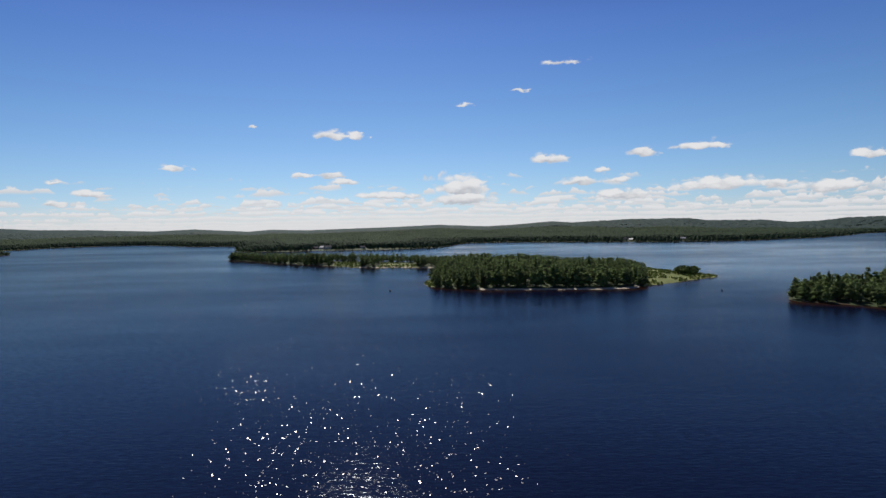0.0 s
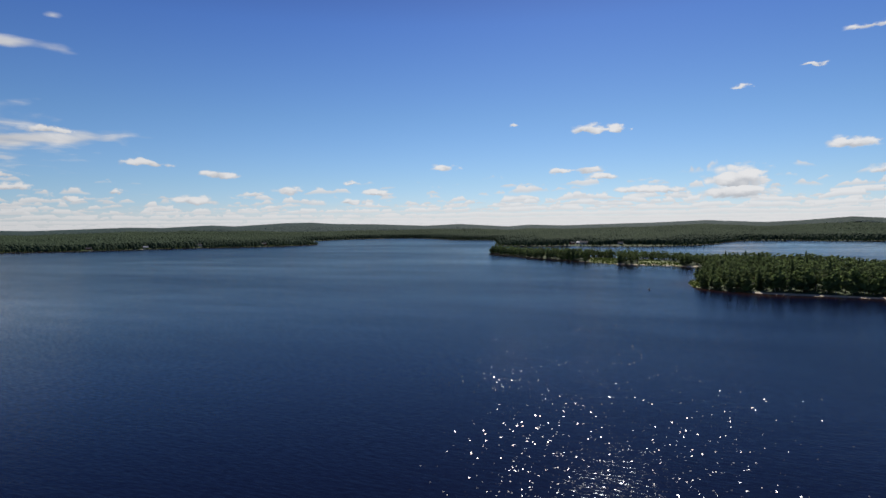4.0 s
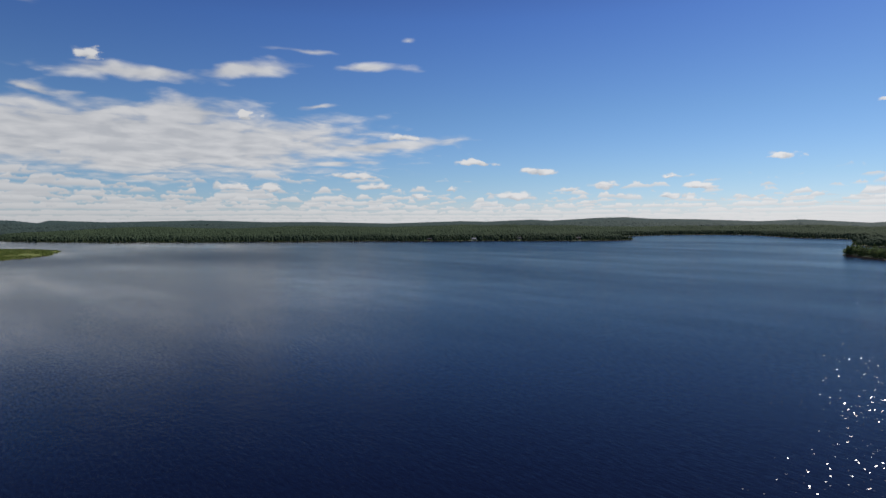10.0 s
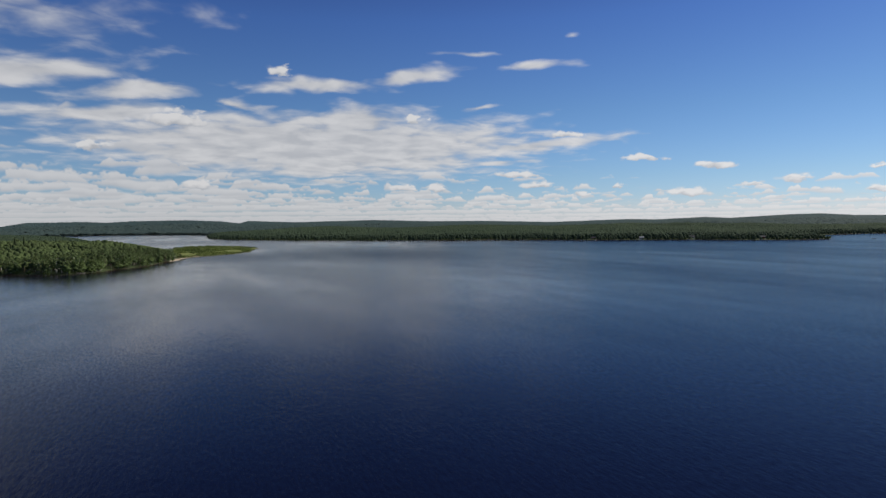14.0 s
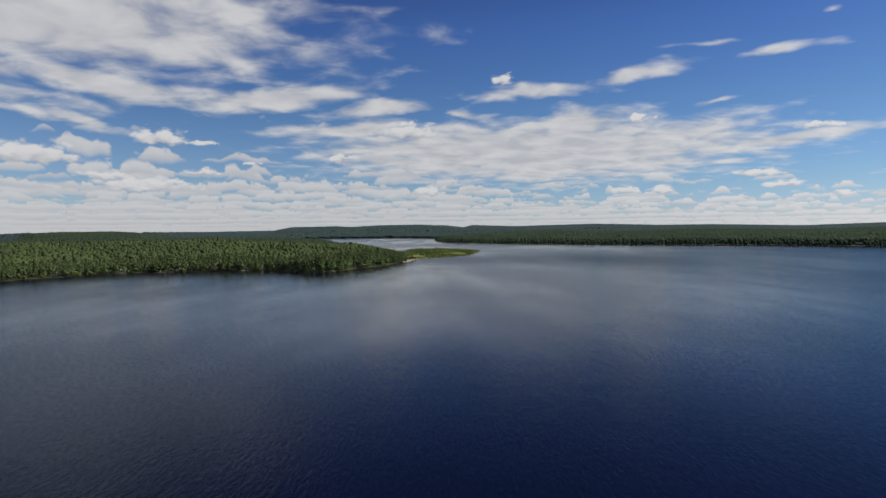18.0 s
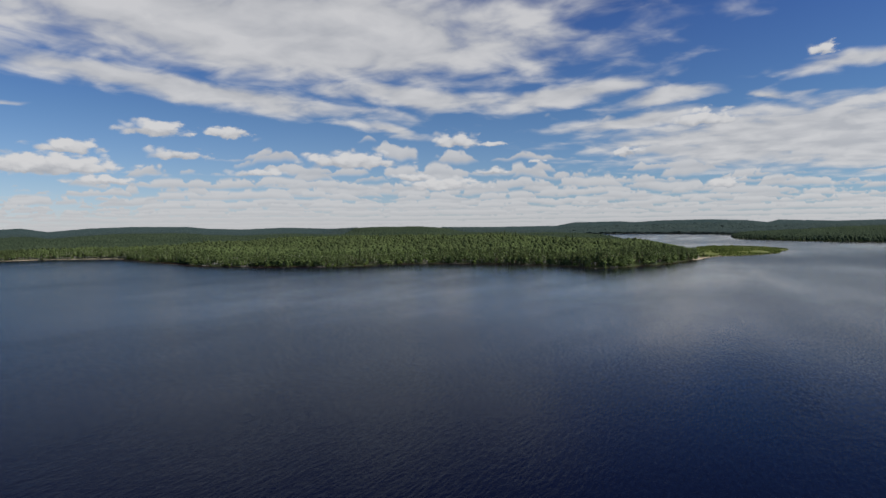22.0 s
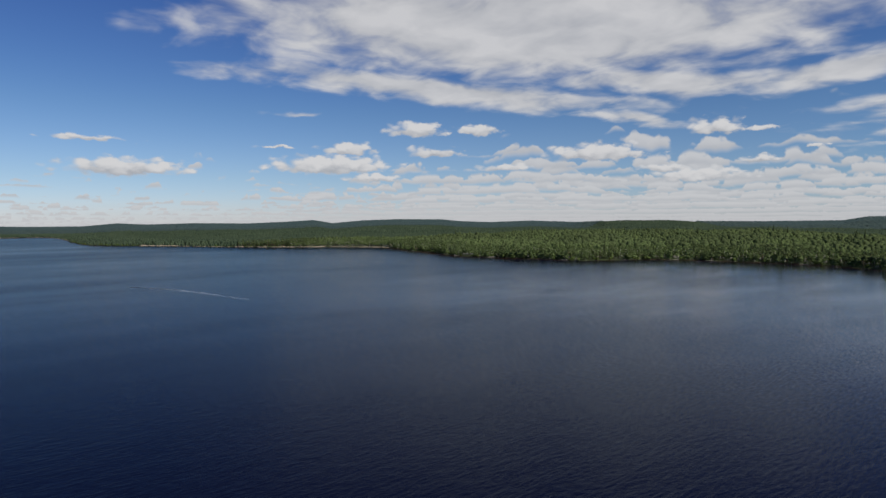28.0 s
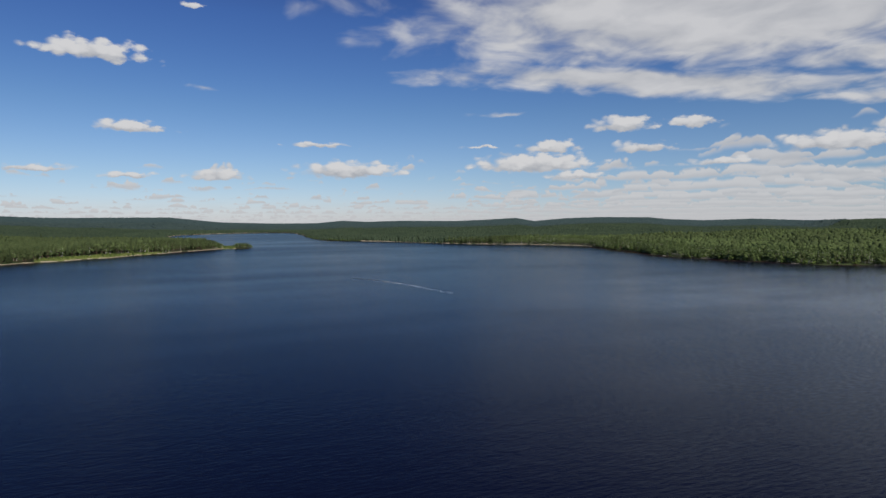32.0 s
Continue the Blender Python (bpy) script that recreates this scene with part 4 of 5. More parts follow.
def tree_thing(name, k, m):
    """A single tree, its trunk and its crown, as a thing."""
    if (name, k) in FIRST:
        return copy_thing(FIRST[name, k], m)
    rows, leaf, bark, _ = KINDS[name]
    full, _, stem = rows[k]
    ob = tagged(new(name), TREE_LABELS[name], name.split("_")[0] + " tree", TREE_GROUPS[name])
    part("trunk", mesh_of("trunk", *stem, [bark], None, True), ob)
    part("crown", mesh_of("crown", *full, [leaf], None, True), ob)
    ob.matrix_basis = m
    FIRST[name, k] = ob
    return ob


# cottages on the far shores: degrees left of +y, metres, turn, size, walls, roof
COTTAGES = [(10.8, 836, 20, 1.0, "white", "roof"), (11.25, 842, -10, 0.8, "white", "tin"), (11.9, 838, 35, 0.7, "red", "roof"), (7.6, 832, 5, 0.7, "white", "roof"),
            (-13.9, 1074, 15, 0.8, "white", "roof"), (-14.35, 1082, -20, 0.7, "white", "tin"), (-16.9, 1050, 10, 0.9, "white", "roof"), (-17.35, 1044, -30, 0.7, "red", "tin"),
            (-21.7, 1052, 0, 0.9, "white", "tin"), (33.3, 1420, 15, 0.9, "white", "tin"), (38.7, 1030, -15, 1.0, "white", "roof"), (40.5, 978, 20, 0.8, "red", "roof"),
            (50.2, 962, 0, 0.7, "white", "tin"), (46.0, 984, 10, 0.8, "white", "roof"), (54.4, 962, -10, 0.7, "red", "roof")]


def cleared(x, y):
    """Where trees stand back from a cottage and its way down to the water."""
    r, az = np.hypot(x, y), azimuth(x, y)
    out = np.zeros(x.shape, bool)
    for a, d, *_ in COTTAGES:
        out |= (np.abs(az - a) * r * 0.01745 < 6) & (r > d - 22) & (r < d + 7)
    return out


def plant():
    names = list(KINDS)
    gen = np.random.default_rng(5)
    domes, tops = [], []
    for k in range(6):
        g = np.random.default_rng(80 + k)
        v, _ = lathe([(0.50, 0.95)], 5, g, 0.3)
        v[:, 2] += g.uniform(-0.15, 0.2, 5)
        domes.append((np.concatenate([v, [(g.uniform(-0.2, 0.2), g.uniform(-0.2, 0.2), 1.0)]]), np.array([(i, (i + 1) % 5, 5) for i in range(5)])))
        v, f = topped([(0.48, 0.95), (0.84, 0.66)], g, 6)
        tops.append((v, f))
    # ---- near woods, up to 820 m
    x, y = scatter(3.35, 240, 820, seed=3)
    z, main, isle = land(x, y)
    depth = np.maximum(main, isle)
    keep = (depth > np.where(isle > 0, 1.2, 2.2)) & ~open_ground(x, y) & ~sandy(x, y, main, isle) & (gen.uniform(size=x.shape) < 0.93)
    # clearings and a thin fringe
    keep &= ~cleared(x, y)
    # the beach below the island's woods stays clear
    keep &= ~((isle > 0) & (isle < 5.0) & (azimuth(x, y) < -3.2) & (azimuth(x, y) > -18.0) & (np.hypot(x, y) < 305))
    keep &= grain(x, y, 30, 9) > np.where(isle > 0, 0.08, 0.05)
    keep &= (depth < 240) | (gen.uniform(size=x.shape) < 0.7)
    x, y, z, main, isle, depth = [v[keep] for v in (x, y, z, main, isle, depth)]
    kind = stand_kind(x, y, main, isle, gen)
    base = np.array([KINDS[n][3] for n in names])[kind]
    height = base * np.where(isle > 0, gen.uniform(0.62, 1.12, len(x)), gen.uniform(0.86, 1.08, len(x))) * (0.82 + 0.36 * grain(x, y, 40, 12)) * np.where(depth < 7, 0.8, 1.0) * np.where(isle > 0, 0.86, 0.90)
    # lower towards the points
    room = 30 + np.hypot(x, y) * np.tan(np.radians(table(TREE_LINE, azimuth(x, y)))) - z
    tall = np.where((gen.uniform(size=len(x)) < 0.06) & (kind == 0), 1.15, gen.uniform(0.58, 1.04, len(x)))
    height = np.minimum(height * np.where(tall > 1.1, 1.3, 1.0), room * tall)
    keep = height > 3.0
    x, y, z, main, isle, depth, kind, height = [v[keep] for v in (x, y, z, main, isle, depth, kind, height)]
    turn, wide = gen.uniform(0, 6.28, len(x)), gen.uniform(0.95, 1.35, len(x)) * np.clip(9.0 / height, 1.0, 1.35)
    variant = gen.integers(0, 5, len(x))
    r = np.hypot(x, y)
    # the trees along the water's edge, one by one
    single = np.zeros(len(x), bool)
    for n in range(3):
        mine = np.flatnonzero(kind == n)
        order = mine[np.argsort(depth[mine] + np.where(isle[mine] > 0, 0.0, 6.0) + (r[mine] - 250) * 0.012)][:300]
        single[order] = True
        for i in order:
            m = Matrix.LocRotScale((x[i], y[i], z[i] - 0.15), Euler((0, 0, turn[i])), (height[i] * wide[i], height[i] * wide[i], height[i]))
            o = tree_thing(names[n], int(variant[i]), Matrix())
            o.matrix_basis = m
    for n, name in enumerate(names):
        rows, leaf, bark, _ = KINDS[name]
        inside = (depth >= 36) & (isle <= 0) & (kind != 0)
        for level, rule in ((1, ~inside), (2, inside)):
            pick = (~single) & (kind == n) & rule
            forms = [row[1] for row in rows[:5]] if level == 1 else tops[:5]
            k = len(forms)
            stuff_mesh(name.replace("_tree", "_woods"), forms, variant[pick] % k, x[pick], y[pick], z[pick] - 0.15, height[pick], turn[pick], wide[pick] * (0.95 if level == 1 else 0.20), [leaf], [0] * k,
                       TREE_LABELS[name].replace("by the lake shore", "woods").replace("by the lake", "woods"))
            if level == 1:
                stems = [row[2] for row in rows[:5]]
                stuff_mesh("trunks", stems, variant[pick] % k, x[pick], y[pick], z[pick] - 0.15, height[pick], turn[pick], wide[pick], [bark], [0] * k, "trunks of the woods along the shore")
    # ---- the woods from 820 to 1750 m: single crowns near the water, low domes behind
    x, y = scatter(5.2, 820, 1750, seed=4)
    z, main, isle = land(x, y)
    keep = (main > 1.5) & ~open_ground(x, y) & ~cleared(x, y)
    keep &= (main < 70) | (gen.uniform(size=x.shape) < 0.62)
    x, y, z, main = [v[keep] for v in (x, y, z, main)]
    kind = np.where(main < 70, stand_kind(x, y, main, np.zeros_like(x) - 1, gen), 3)
    height = gen.uniform(0.78, 1.1, len(x)) * 9.0 * (0.56 + 0.34 * smooth(main, 3, 22)) * (0.86 + 0.28 * grain(x, y, 60, 13))
    turn, variant = gen.uniform(0, 6.28, len(x)), gen.integers(0, 5, len(x))
    wide = np.where(kind == 3, gen.uniform(0.42, 0.62, len(x)), gen.uniform(1.3, 1.9, len(x)))
    for n, name in enumerate(names):
        pick = kind == n
        forms = [topped([(0.10, 0.19), (0.55, 0.13)] if name == "spruce_tree" else [(0.15, 0.20), (0.72, 0.19)], np.random.default_rng(50 + 9 * n + k)) for k in range(5)]
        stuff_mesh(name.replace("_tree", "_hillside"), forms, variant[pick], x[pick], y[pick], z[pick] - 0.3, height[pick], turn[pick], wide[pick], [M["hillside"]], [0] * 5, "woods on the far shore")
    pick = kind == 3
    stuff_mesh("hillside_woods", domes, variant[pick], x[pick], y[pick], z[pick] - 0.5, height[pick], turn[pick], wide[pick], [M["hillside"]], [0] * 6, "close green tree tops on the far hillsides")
    # ---- far hills, their haze painted into the leaf colours
    x, y = scatter(14.0, 1750, 4700, seed=6)
    z, main, isle = land(x, y)
    keep = (main > 8) & (np.hypot(x, y) < table(RIDGE_AT, azimuth(x, y)) * 1.05)
    x, y, z = [v[keep] for v in (x, y, z)]
    height = gen.uniform(0.75, 1.2, len(x)) * CANOPY
    turn, wide, variant, r = gen.uniform(0, 6.28, len(x)), gen.uniform(0.85, 1.3, len(x)), gen.integers(0, 6, len(x)), np.hypot(x, y)
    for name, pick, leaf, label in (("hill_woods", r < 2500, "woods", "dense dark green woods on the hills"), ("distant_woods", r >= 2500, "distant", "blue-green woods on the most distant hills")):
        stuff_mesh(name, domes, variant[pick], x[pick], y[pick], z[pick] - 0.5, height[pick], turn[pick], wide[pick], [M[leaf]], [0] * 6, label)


plant()

# ---------------------------------------------------------------- bushes and reeds


def shore_places(spacing, lo, hi, r1, seed, rule=None):
    """Places on land between lo and hi metres from the water."""
    x, y = scatter(spacing, 240, r1, seed=seed)
    z, main, isle = land(x, y)
    depth = np.maximum(main, isle)
    keep = (depth > lo) & (depth < hi) & (z > 0.02)
    if rule is not None:
        keep &= rule(x, y, main, isle)
    return x[keep], y[keep], z[keep], isle[keep]


def ground_at(az, d):
    p = at(az, d)
    return float(land(np.array([p.x]), np.array([p.y]))[0][0])


def bush_form(gen, bits=46):
    return lumpy_form(gen, 3, bits, 0.2, 0.62, 0.35, 0.16)


def build_bushes():
    gen = np.random.default_rng(31)
    meshes = [mesh_of("foliage", *bush_form(np.random.default_rng(300 + k)), [M["bush"]], None, True) for k in range(5)]
    stems = [mesh_of("stem", *lathe([(-0.1, 0.05), (0.3, 0.04), (0.6, 0.01)], 5, np.random.default_rng(330 + k)), [M["bark"]]) for k in range(2)]
    first = []
    for k in range(5):
        ob = tagged(new("alder_bush"), "low green alder bush at the water's edge", "bush", "bushes along the shores")
        part("stem", stems[k % 2], ob)
        part("foliage", meshes[k], ob)
        first.append(ob)
    # on the open points, scattered; along the woods, close to the water
    x, y, z, isle = shore_places(7.0, 1.5, 60, 900, 41, lambda x, y, m, i: open_ground(x, y) & (grain(x, y, 26, 15) > 0.45))
    x2, y2, z2, isle2 = shore_places(5.0, 0.8, 3.2, 560, 42, lambda x, y, m, i: ~open_ground(x, y) & ~sandy(x, y, m, i))
    order = np.argsort(np.hypot(x2, y2) - np.where(isle2 > 0, 150, 0))[:284 - min(110, len(x))]
    near = [(x[i], y[i], z[i], gen.uniform(1.0, 2.6) * (1.7 if azimuth(x[i], y[i]) < -20 and np.hypot(x[i], y[i]) > 352 else 1.0)) for i in range(min(110, len(x)))] + [(x2[i], y2[i], z2[i], gen.uniform(1.4, 3.4)) for i in order]
    # a clump of taller alders on the island's low point
    for k in range(16):
        p = at(-21.3 - gen.uniform(0, 1) ** 1.4 * 2.0, gen.uniform(358, 374))
        near.append((p.x, p.y, ground_at(math.degrees(math.atan2(-p.x, p.y)), p.length), gen.uniform(2.6, 4.8)))
    for n, (px, py, pz, h) in enumerate(near):
        m = Matrix.LocRotScale((px, py, pz - 0.1), Euler((0, 0, gen.uniform(0, 6.28))), (h * gen.uniform(0.9, 1.3), h * gen.uniform(0.9, 1.3), h))
        if n < 5:
            first[n].matrix_basis = m
        else:
            o = copy_thing(first[n % 5], Matrix())
            o.matrix_basis = m
    rest = np.ones(len(x2), bool)
    rest[order] = False
    x3, y3, z3, _ = shore_places(4.5, 0.8, 4.5, 1250, 43, lambda x, y, m, i: (np.hypot(x, y) > 560) & ~sandy(x, y, m, i) & ~open_ground(x, y))
    xs, ys, zs = np.concatenate([x2[rest], x3]), np.concatenate([y2[rest], y3]), np.concatenate([z2[rest], z3])
    forms = [bush_form(np.random.default_rng(360 + k), 12) for k in range(4)]
    n = len(xs)
    stuff_mesh("shore_scrub", forms, gen.integers(0, 4, n), xs, ys, zs - 0.1, gen.uniform(1.4, 3.2, n), gen.uniform(0, 6.28, n), gen.uniform(0.9, 1.3, n), [M["bush"]], [0] * 4, "green scrub along the edge of the far shores")


def build_reeds():
    gen = np.random.default_rng(33)
    x, y, z, _ = shore_places(2.3, 0.0, 80, 900, 44, lambda x, y, m, i: open_ground(x, y) & (grain(x, y, 14, 16) > 0.3) & ~((azimuth(x, y) > 182) & (m < 6)))
    blades = []
    for k in range(4):
        g = np.random.default_rng(380 + k)
        v = []
        for _ in range(9):
            q, d, h = g.uniform(0, 6.28), g.uniform(0, 0.75), g.uniform(0.6, 1.0)
            c = np.array([math.cos(q) * d, math.sin(q) * d, -0.05])
            s = np.array([math.cos(q + 1.3), math.sin(q + 1.3), 0]) * 0.22
            v += [c - s, c + s, c + np.array([g.uniform(-0.3, 0.3), g.uniform(-0.3, 0.3), h])]
        blades.append((np.array(v), np.arange(len(v)).reshape(-1, 3)))
    n = len(x)
    ob = stuff_mesh("reeds", blades, gen.integers(0, 4, n), x, y, z, gen.uniform(0.7, 1.5, n), gen.uniform(0, 6.28, n), gen.uniform(0.9, 1.5, n), [M["reed"]], [0] * 4, "yellow-green reeds and sedge on the low marshy points")
    if ob:
        tagged(ob, category="reeds")


# ---------------------------------------------------------------- stones, drift logs
def build_stones():
    gen = np.random.default_rng(35)
    meshes = []
    for k in range(6):
        v, f = lathe([(-0.5, 0.6), (-0.1, 1.0), (0.35, 0.85), (0.6, 0.35), (0.66, 0.02)], 7, np.random.default_rng(400 + k), 0.22)
        v *= np.array([1.0, np.random.default_rng(410 + k).uniform(0.6, 0.95), 0.75])
        meshes.append(mesh_of("boulder", v, f, [M["rock"]]))
    x, y, z, isle = shore_places(6.0, -1.4, 0.8, 620, 45, lambda x, y, m, i: ~sandy(x, y, m, i) & (grain(x, y, 30, 17) > 0.42) & ~((np.hypot(x, y) < 310) & (azimuth(x, y) < 0) & (azimuth(x, y) > -19)))
    x2, y2, z2, _ = shore_places(7.0, -1.5, 1.0, 1060, 46, lambda x, y, m, i: (azimuth(x, y) > 34) & (azimuth(x, y) < 43))
    pick = np.argsort(np.hypot(x, y))[:200]
    px, py, pz = np.concatenate([x[pick], x2[:60]]), np.concatenate([y[pick], y2[:60]]), np.concatenate([z[pick], z2[:60]])
    for n in range(len(px)):
        s = gen.uniform(0.3, 0.9) * (1.6 if n >= len(pick) else 1.0)
        ob = tagged(new("boulder", meshes[n % 6]), "grey boulder at the water's edge", "rock", "boulders along the shores")
        ob.matrix_basis = Matrix.LocRotScale((px[n], py[n], max(pz[n], -0.25) + 0.05), Euler((gen.uniform(-0.2, 0.2), gen.uniform(-0.2, 0.2), gen.uniform(0, 6.28))), (s * 1.2, s, s))


def log_mesh(k):
    g = np.random.default_rng(430 + k)
    v, f = lathe([(0.0, 0.17), (1.5, 0.16), (3.4, 0.12), (5.2, 0.07), (5.25, 0.005)], 7, g, 0.12)
    bend = np.sin(v[:, 2] * 0.6) * 0.12
    parts = [(np.stack([v[:, 2] - 2.6, v[:, 0] + bend, v[:, 1]], 1), f)]
    for q in range(3):
        s, sf = lathe([(0, 0.05), (0.5, 0.03), (0.8, 0.005)], 5, g, 0.1)
        a = g.uniform(0, 6.28)
        d = np.array([0.4, math.cos(a), math.sin(a)])
        side = np.cross(d, [1, 0, 0])
        parts.append((np.outer(s[:, 2], d) + np.outer(s[:, 0], side) + np.outer(s[:, 1], [1, 0, 0]) + np.array([g.uniform(-1, 2), 0, 0]), sf))
    return mesh_of("log", *join(parts), [M["drift"]], None, True)


def build_logs():
    gen = np.random.default_rng(37)
    meshes = [log_mesh(k) for k in range(4)]
    # bleached trunks washed up below the woods
    for n, (a, lo, hi) in enumerate([(133.5, 500, 540), (133.2, 500, 540), (126.7, 470, 500), (117.0, 490, 520), (114.0, 480, 515),
                                     (107.1, 460, 490), (99.5, 430, 460), (136.8, 530, 570)]):
        rr = np.arange(lo - 30, hi + 40, 0.5)
        x, y = -np.sin(np.radians(a)) * rr, np.cos(np.radians(a)) * rr
        z, main, isle = land(x, y)
        i = int(np.argmax(main > 0.6))
        ob = tagged(new("drift_log", meshes[n % 4]), "bleached grey driftwood log lying on the bank", "driftwood", "drift logs below the woods")
        ob.matrix_basis = Matrix.LocRotScale((x[i], y[i], z[i] + 0.16), Euler((0, 0.02, radians(a) + gen.uniform(-0.35, 0.35))), (gen.uniform(0.8, 1.4), 1.2, 1.2))


# ---------------------------------------------------------------- cottages, jetties, boats
def box(x0, y0, z0, x1, y1, z1):
    v = np.array([(x, y, z) for z in (z0, z1) for x, y in ((x0, y0), (x1, y0), (x1, y1), (x0, y1))], float)
    return v, np.array([(3, 2, 1, 0), (4, 5, 6, 7), (0, 1, 5, 4), (1, 2, 6, 5), (2, 3, 7, 6), (3, 0, 4, 7)])


def cottage(place, turn, s, wall, roof):
    ob = tagged(new("cottage"), ("white" if wall == "white" else "red") + " wooden lakeside cottage with a " + ("pale metal" if roof == "tin" else "dark") + " gable roof", "house", "cottages on the far shores")
    w, d, h, rise = 4.6 * s, 3.4 * s, 2.8 * s, 2.1 * s
    v = np.array([(-w, -d, -1), (w, -d, -1), (w, d, -1), (-w, d, -1), (-w, -d, h), (w, -d, h), (w, d, h), (-w, d, h), (-w, 0, h + rise), (w, 0, h + rise)], float)
    me = bpy.data.meshes.new("wall")
    me.from_pydata(v.tolist(), [], [(0, 1, 5, 4), (1, 2, 6, 9, 5), (2, 3, 7, 6), (3, 0, 4, 8, 7), (4, 5, 9, 8), (6, 7, 8, 9)])
    me.materials.append(M[wall])
    part("wall", me, ob)
    slope = math.atan2(rise, d)
    for side in (-1, 1):
        me = mesh_of("roof_slope", *box(-w - 0.5, -0.1, 0, w + 0.5, math.hypot(rise, d) + 0.6, 0.14), [M[roof]])
        r = part("roof_slope", me, ob)
        r.matrix_basis = Matrix.Translation((0, 0, h + rise + 0.06)) @ Matrix.Rotation(0 if side > 0 else math.pi, 4, "Z") @ Matrix.Rotation(-slope, 4, "X")
    part("chimney", mesh_of("chimney", *box(w * 0.35, 0.3, h + rise * 0.5, w * 0.35 + 0.7, 1.0, h + rise + 1.0), [M["rock"]]), ob)
    for k in range(4):
        x = -w + (k + 0.5) * w / 2
        if k == 2:
            part("door", mesh_of("door", *box(x - 0.5 * s, -d - 0.05, 0.0, x + 0.5 * s, -d + 0.03, 2.05 * s), [M["bark"]]), ob)
            continue
        frame_ob = part("window", mesh_of("window", *box(x - 0.75 * s, -d - 0.06, 0.9 * s, x + 0.75 * s, -d + 0.02, 2.2 * s), [M["white"]]), ob)
        part("pane", mesh_of("pane", *box(x - 0.62 * s, -d - 0.075, 1.03 * s, x + 0.62 * s, -d - 0.04, 2.07 * s), [M["pane"]]), frame_ob)
    ob.matrix_basis = Matrix.Translation(place) @ Matrix.Rotation(radians(turn), 4, "Z")
    return ob


def jetty(place, turn, length):
    ob = tagged(new("jetty"), "grey weathered plank jetty on posts", "jetty", "jetties on the far shores")
    plank = mesh_of("plank", *box(-0.9, -0.09, 0.55, 0.9, 0.09, 0.61), [M["drift"]])
    post = mesh_of("post", *lathe([(-1.6, 0.09), (0.5, 0.09), (0.8, 0.085)], 6, np.random.default_rng(9)), [M["bark"]])
    for k in range(int(length / 0.4)):
        part("plank", plank, ob, loc=(0, -k * 0.4, 0))
    for k in range(int(length / 4) + 1):
        for side in (-0.8, 0.8):
            part("post", post, ob, loc=(side, -k * 4.0, 0))
    ob.matrix_basis = Matrix.Translation(place) @ Matrix.Rotation(radians(turn), 4, "Z")


def boat(place, turn, name="rowing_boat", wall="drift", label="small grey open boat lying on the water"):
    ob = tagged(new(name), label, "boat")
    rings = []
    n = 9
    for k in range(n):
        t = k / (n - 1)
        wdt = 0.75 * math.sin(math.pi * min(1, 0.18 + 0.82 * t) ** 0.8) if t > 0 else 0.02
        x = -2.3 + 4.6 * t
        sheer = 0.45 + 0.18 * abs(2 * t - 1) ** 2
        rings.append([(x, -wdt, sheer), (x, -wdt * 0.7, 0.05), (x, 0, -0.08), (x, wdt * 0.7, 0.05), (x, wdt, sheer)])
    v = np.array([p for r in rings for p in r], float)
    inner = v * np.array([0.97, 0.93, 1.0]) + np.array([0, 0, 0.04])
    f = []
    for k in range(n - 1):
        for j in range(4):
            a = k * 5 + j
            f += [(a, a + 1, a + 6, a + 5), (45 + a, 45 + a + 5, 45 + a + 6, 45 + a + 1)]
        for j in (0, 4):
            a = k * 5 + j
            f.append((a, a + 5, 45 + a + 5, 45 + a) if j == 0 else (a + 5, a, 45 + a, 45 + a + 5))
    part("hull", mesh_of("hull", np.concatenate([v, inner]), f, [M[wall]], None, True), ob)
    for x in (-1.1, 0.5):
        part("thwart", mesh_of("thwart", *box(x - 0.14, -0.6, 0.26, x + 0.14, 0.6, 0.30), [M["drift"]]), ob)
    ob.matrix_basis = Matrix.Translation(place) @ Matrix.Rotation(radians(turn), 4, "Z")


def shoreline(az, lo, hi):
    rr = np.arange(lo, hi, 1.0)
    main = land(-np.sin(np.radians(az)) * rr, np.cos(np.radians(az)) * rr)[1]
    return float(rr[int(np.argmax(main > 0))])


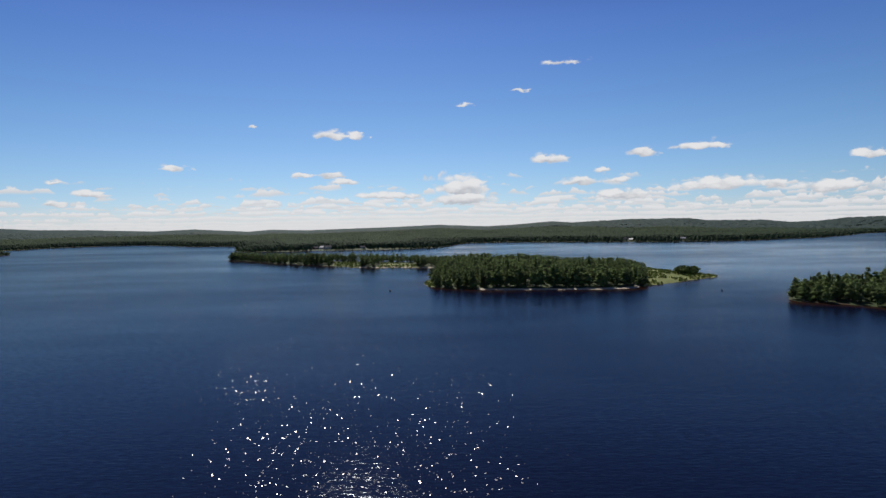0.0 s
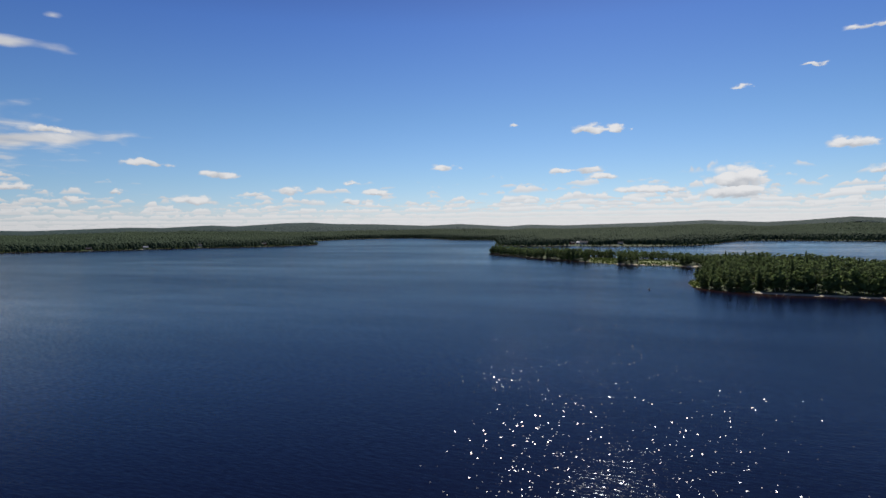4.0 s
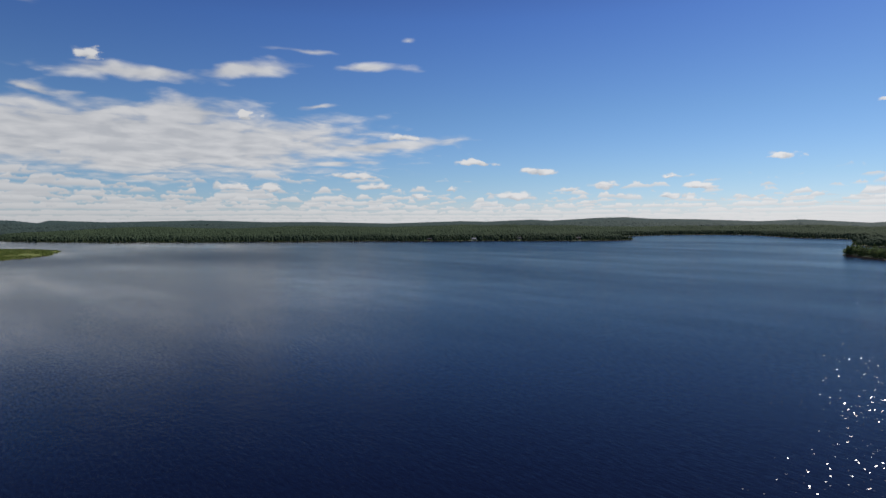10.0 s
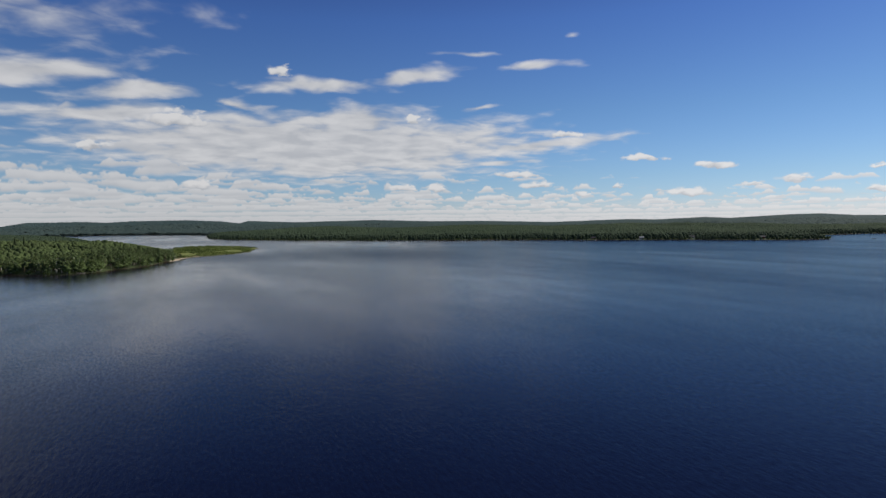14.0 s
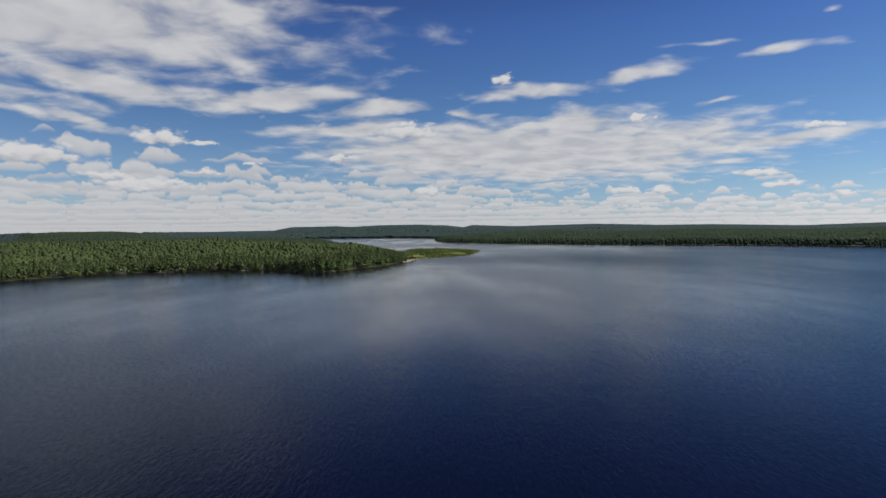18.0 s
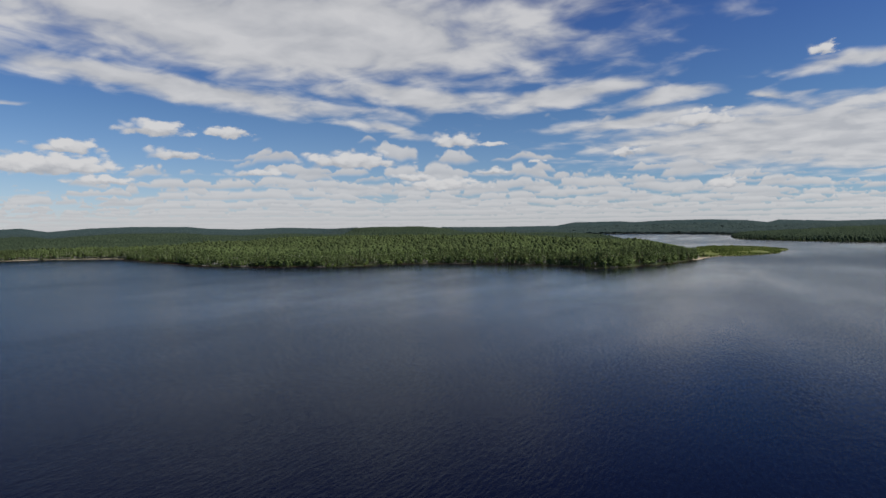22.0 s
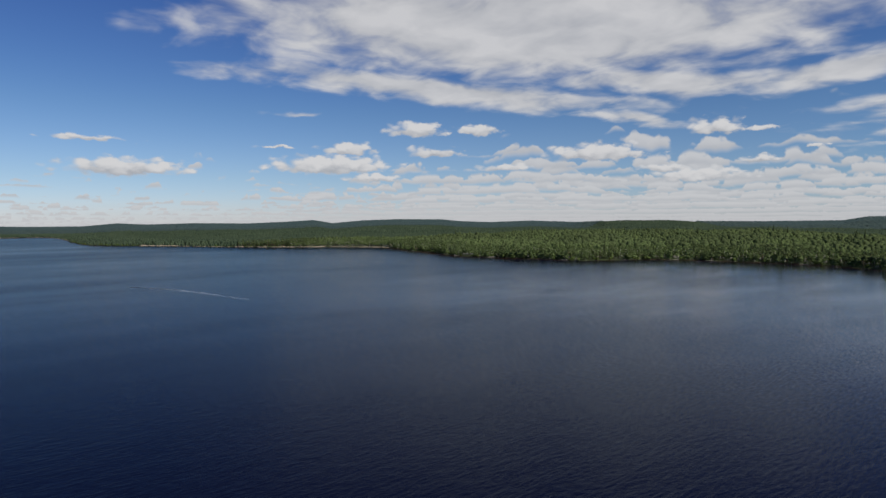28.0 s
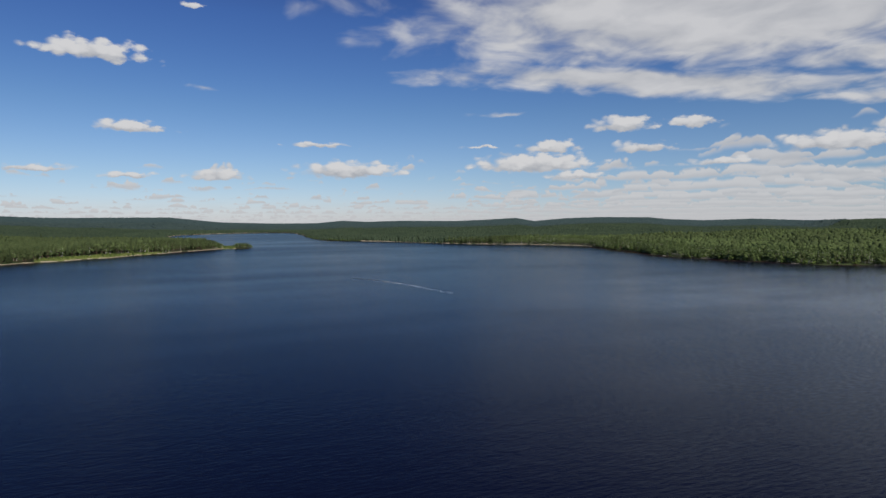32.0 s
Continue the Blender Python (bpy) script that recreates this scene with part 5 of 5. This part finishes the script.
def build_houses():
    for a, d, turn, s, wall, roof in COTTAGES:
        cottage(at(a, d, max(ground_at(a, d), 0.6)), a + turn, s, wall, roof)
    for a, lo, hi, length in ((50.6, 850, 1050, 16), (54.1, 850, 1050, 20), (46.2, 850, 1050, 12), (40.7, 850, 1050, 12), (-13.8, 980, 1150, 14), (-17.0, 940, 1150, 12), (43.5, 850, 1050, 10)):
        d = shoreline(a, lo, hi)
        jetty(at(a, d + 2.0, 0.0), a, length)
    boat(at(32.9, 1020, -0.02), 40, label="small dark boat on the open water", wall="roof")
    boat(at(50.45, shoreline(50.45, 850, 1050) - 9, -0.02), 120, name="moored_boat", wall="white", label="small white boat moored at a jetty")
    boat(at(54.3, shoreline(54.3, 850, 1050) - 12, -0.02), 95, name="moored_boat", wall="white", label="small white boat moored at a jetty")


def buoy(az, d):
    ob = tagged(new("buoy"), "small dark buoy floating on the lake", "buoy", "buoys off the island")
    part("float", mesh_of("float", *lathe([(-0.3, 0.2), (-0.1, 0.42), (0.2, 0.42), (0.4, 0.22), (0.42, 0.02)], 10, np.random.default_rng(2), 0.01), [M["buoy"]], None, True), ob)
    part("pole", mesh_of("pole", *lathe([(0.38, 0.06), (1.1, 0.05), (1.12, 0.005)], 6, np.random.default_rng(3), 0.01), [M["buoy"]], None, True), ob)
    ob.location = at(az, d, 0.0)


def build_wake():
    """The streaked foam that a passing boat has left, in short uneven patches."""
    gen = np.random.default_rng(39)
    vs, fs = [], []
    for k in range(900):
        t = gen.uniform(0, 1) ** 1.5
        a, d = 165.5 - 9.5 * t, 321 - 70 * t + 3 * math.sin(t * 5)
        side = gen.normal() * (0.35 + 1.5 * t)
        p = at(a, d + side, 0.012)
        along = (at(a - 0.5, d - 3.7) - at(a, d)).normalized()
        across = Vector((-along.y, along.x, 0))
        ln, wd = gen.uniform(0.4, 1.5) * (1.1 - 0.6 * t), gen.uniform(0.08, 0.26) * (1.1 - t)
        n = len(vs)
        for u, w in ((-1, 0), (-0.3, -1), (0.5, -0.8), (1, 0), (0.4, 0.9), (-0.5, 0.8)):
            vs.append((p + along * ln * u + across * wd * w * gen.uniform(0.7, 1.3)).to_tuple())
        fs.append([n + i for i in range(6)])
    ob = new("wake", mesh_of("wake", np.array(vs), fs, [M["foam"]]))
    tagged(ob, "pale foam streak of a boat's wake on the lake", "wake", kind="stuff")


build_bushes()
build_reeds()
build_stones()
build_logs()
build_houses()
buoy(-24.8, 290)
buoy(5.1, 283)
build_wake()
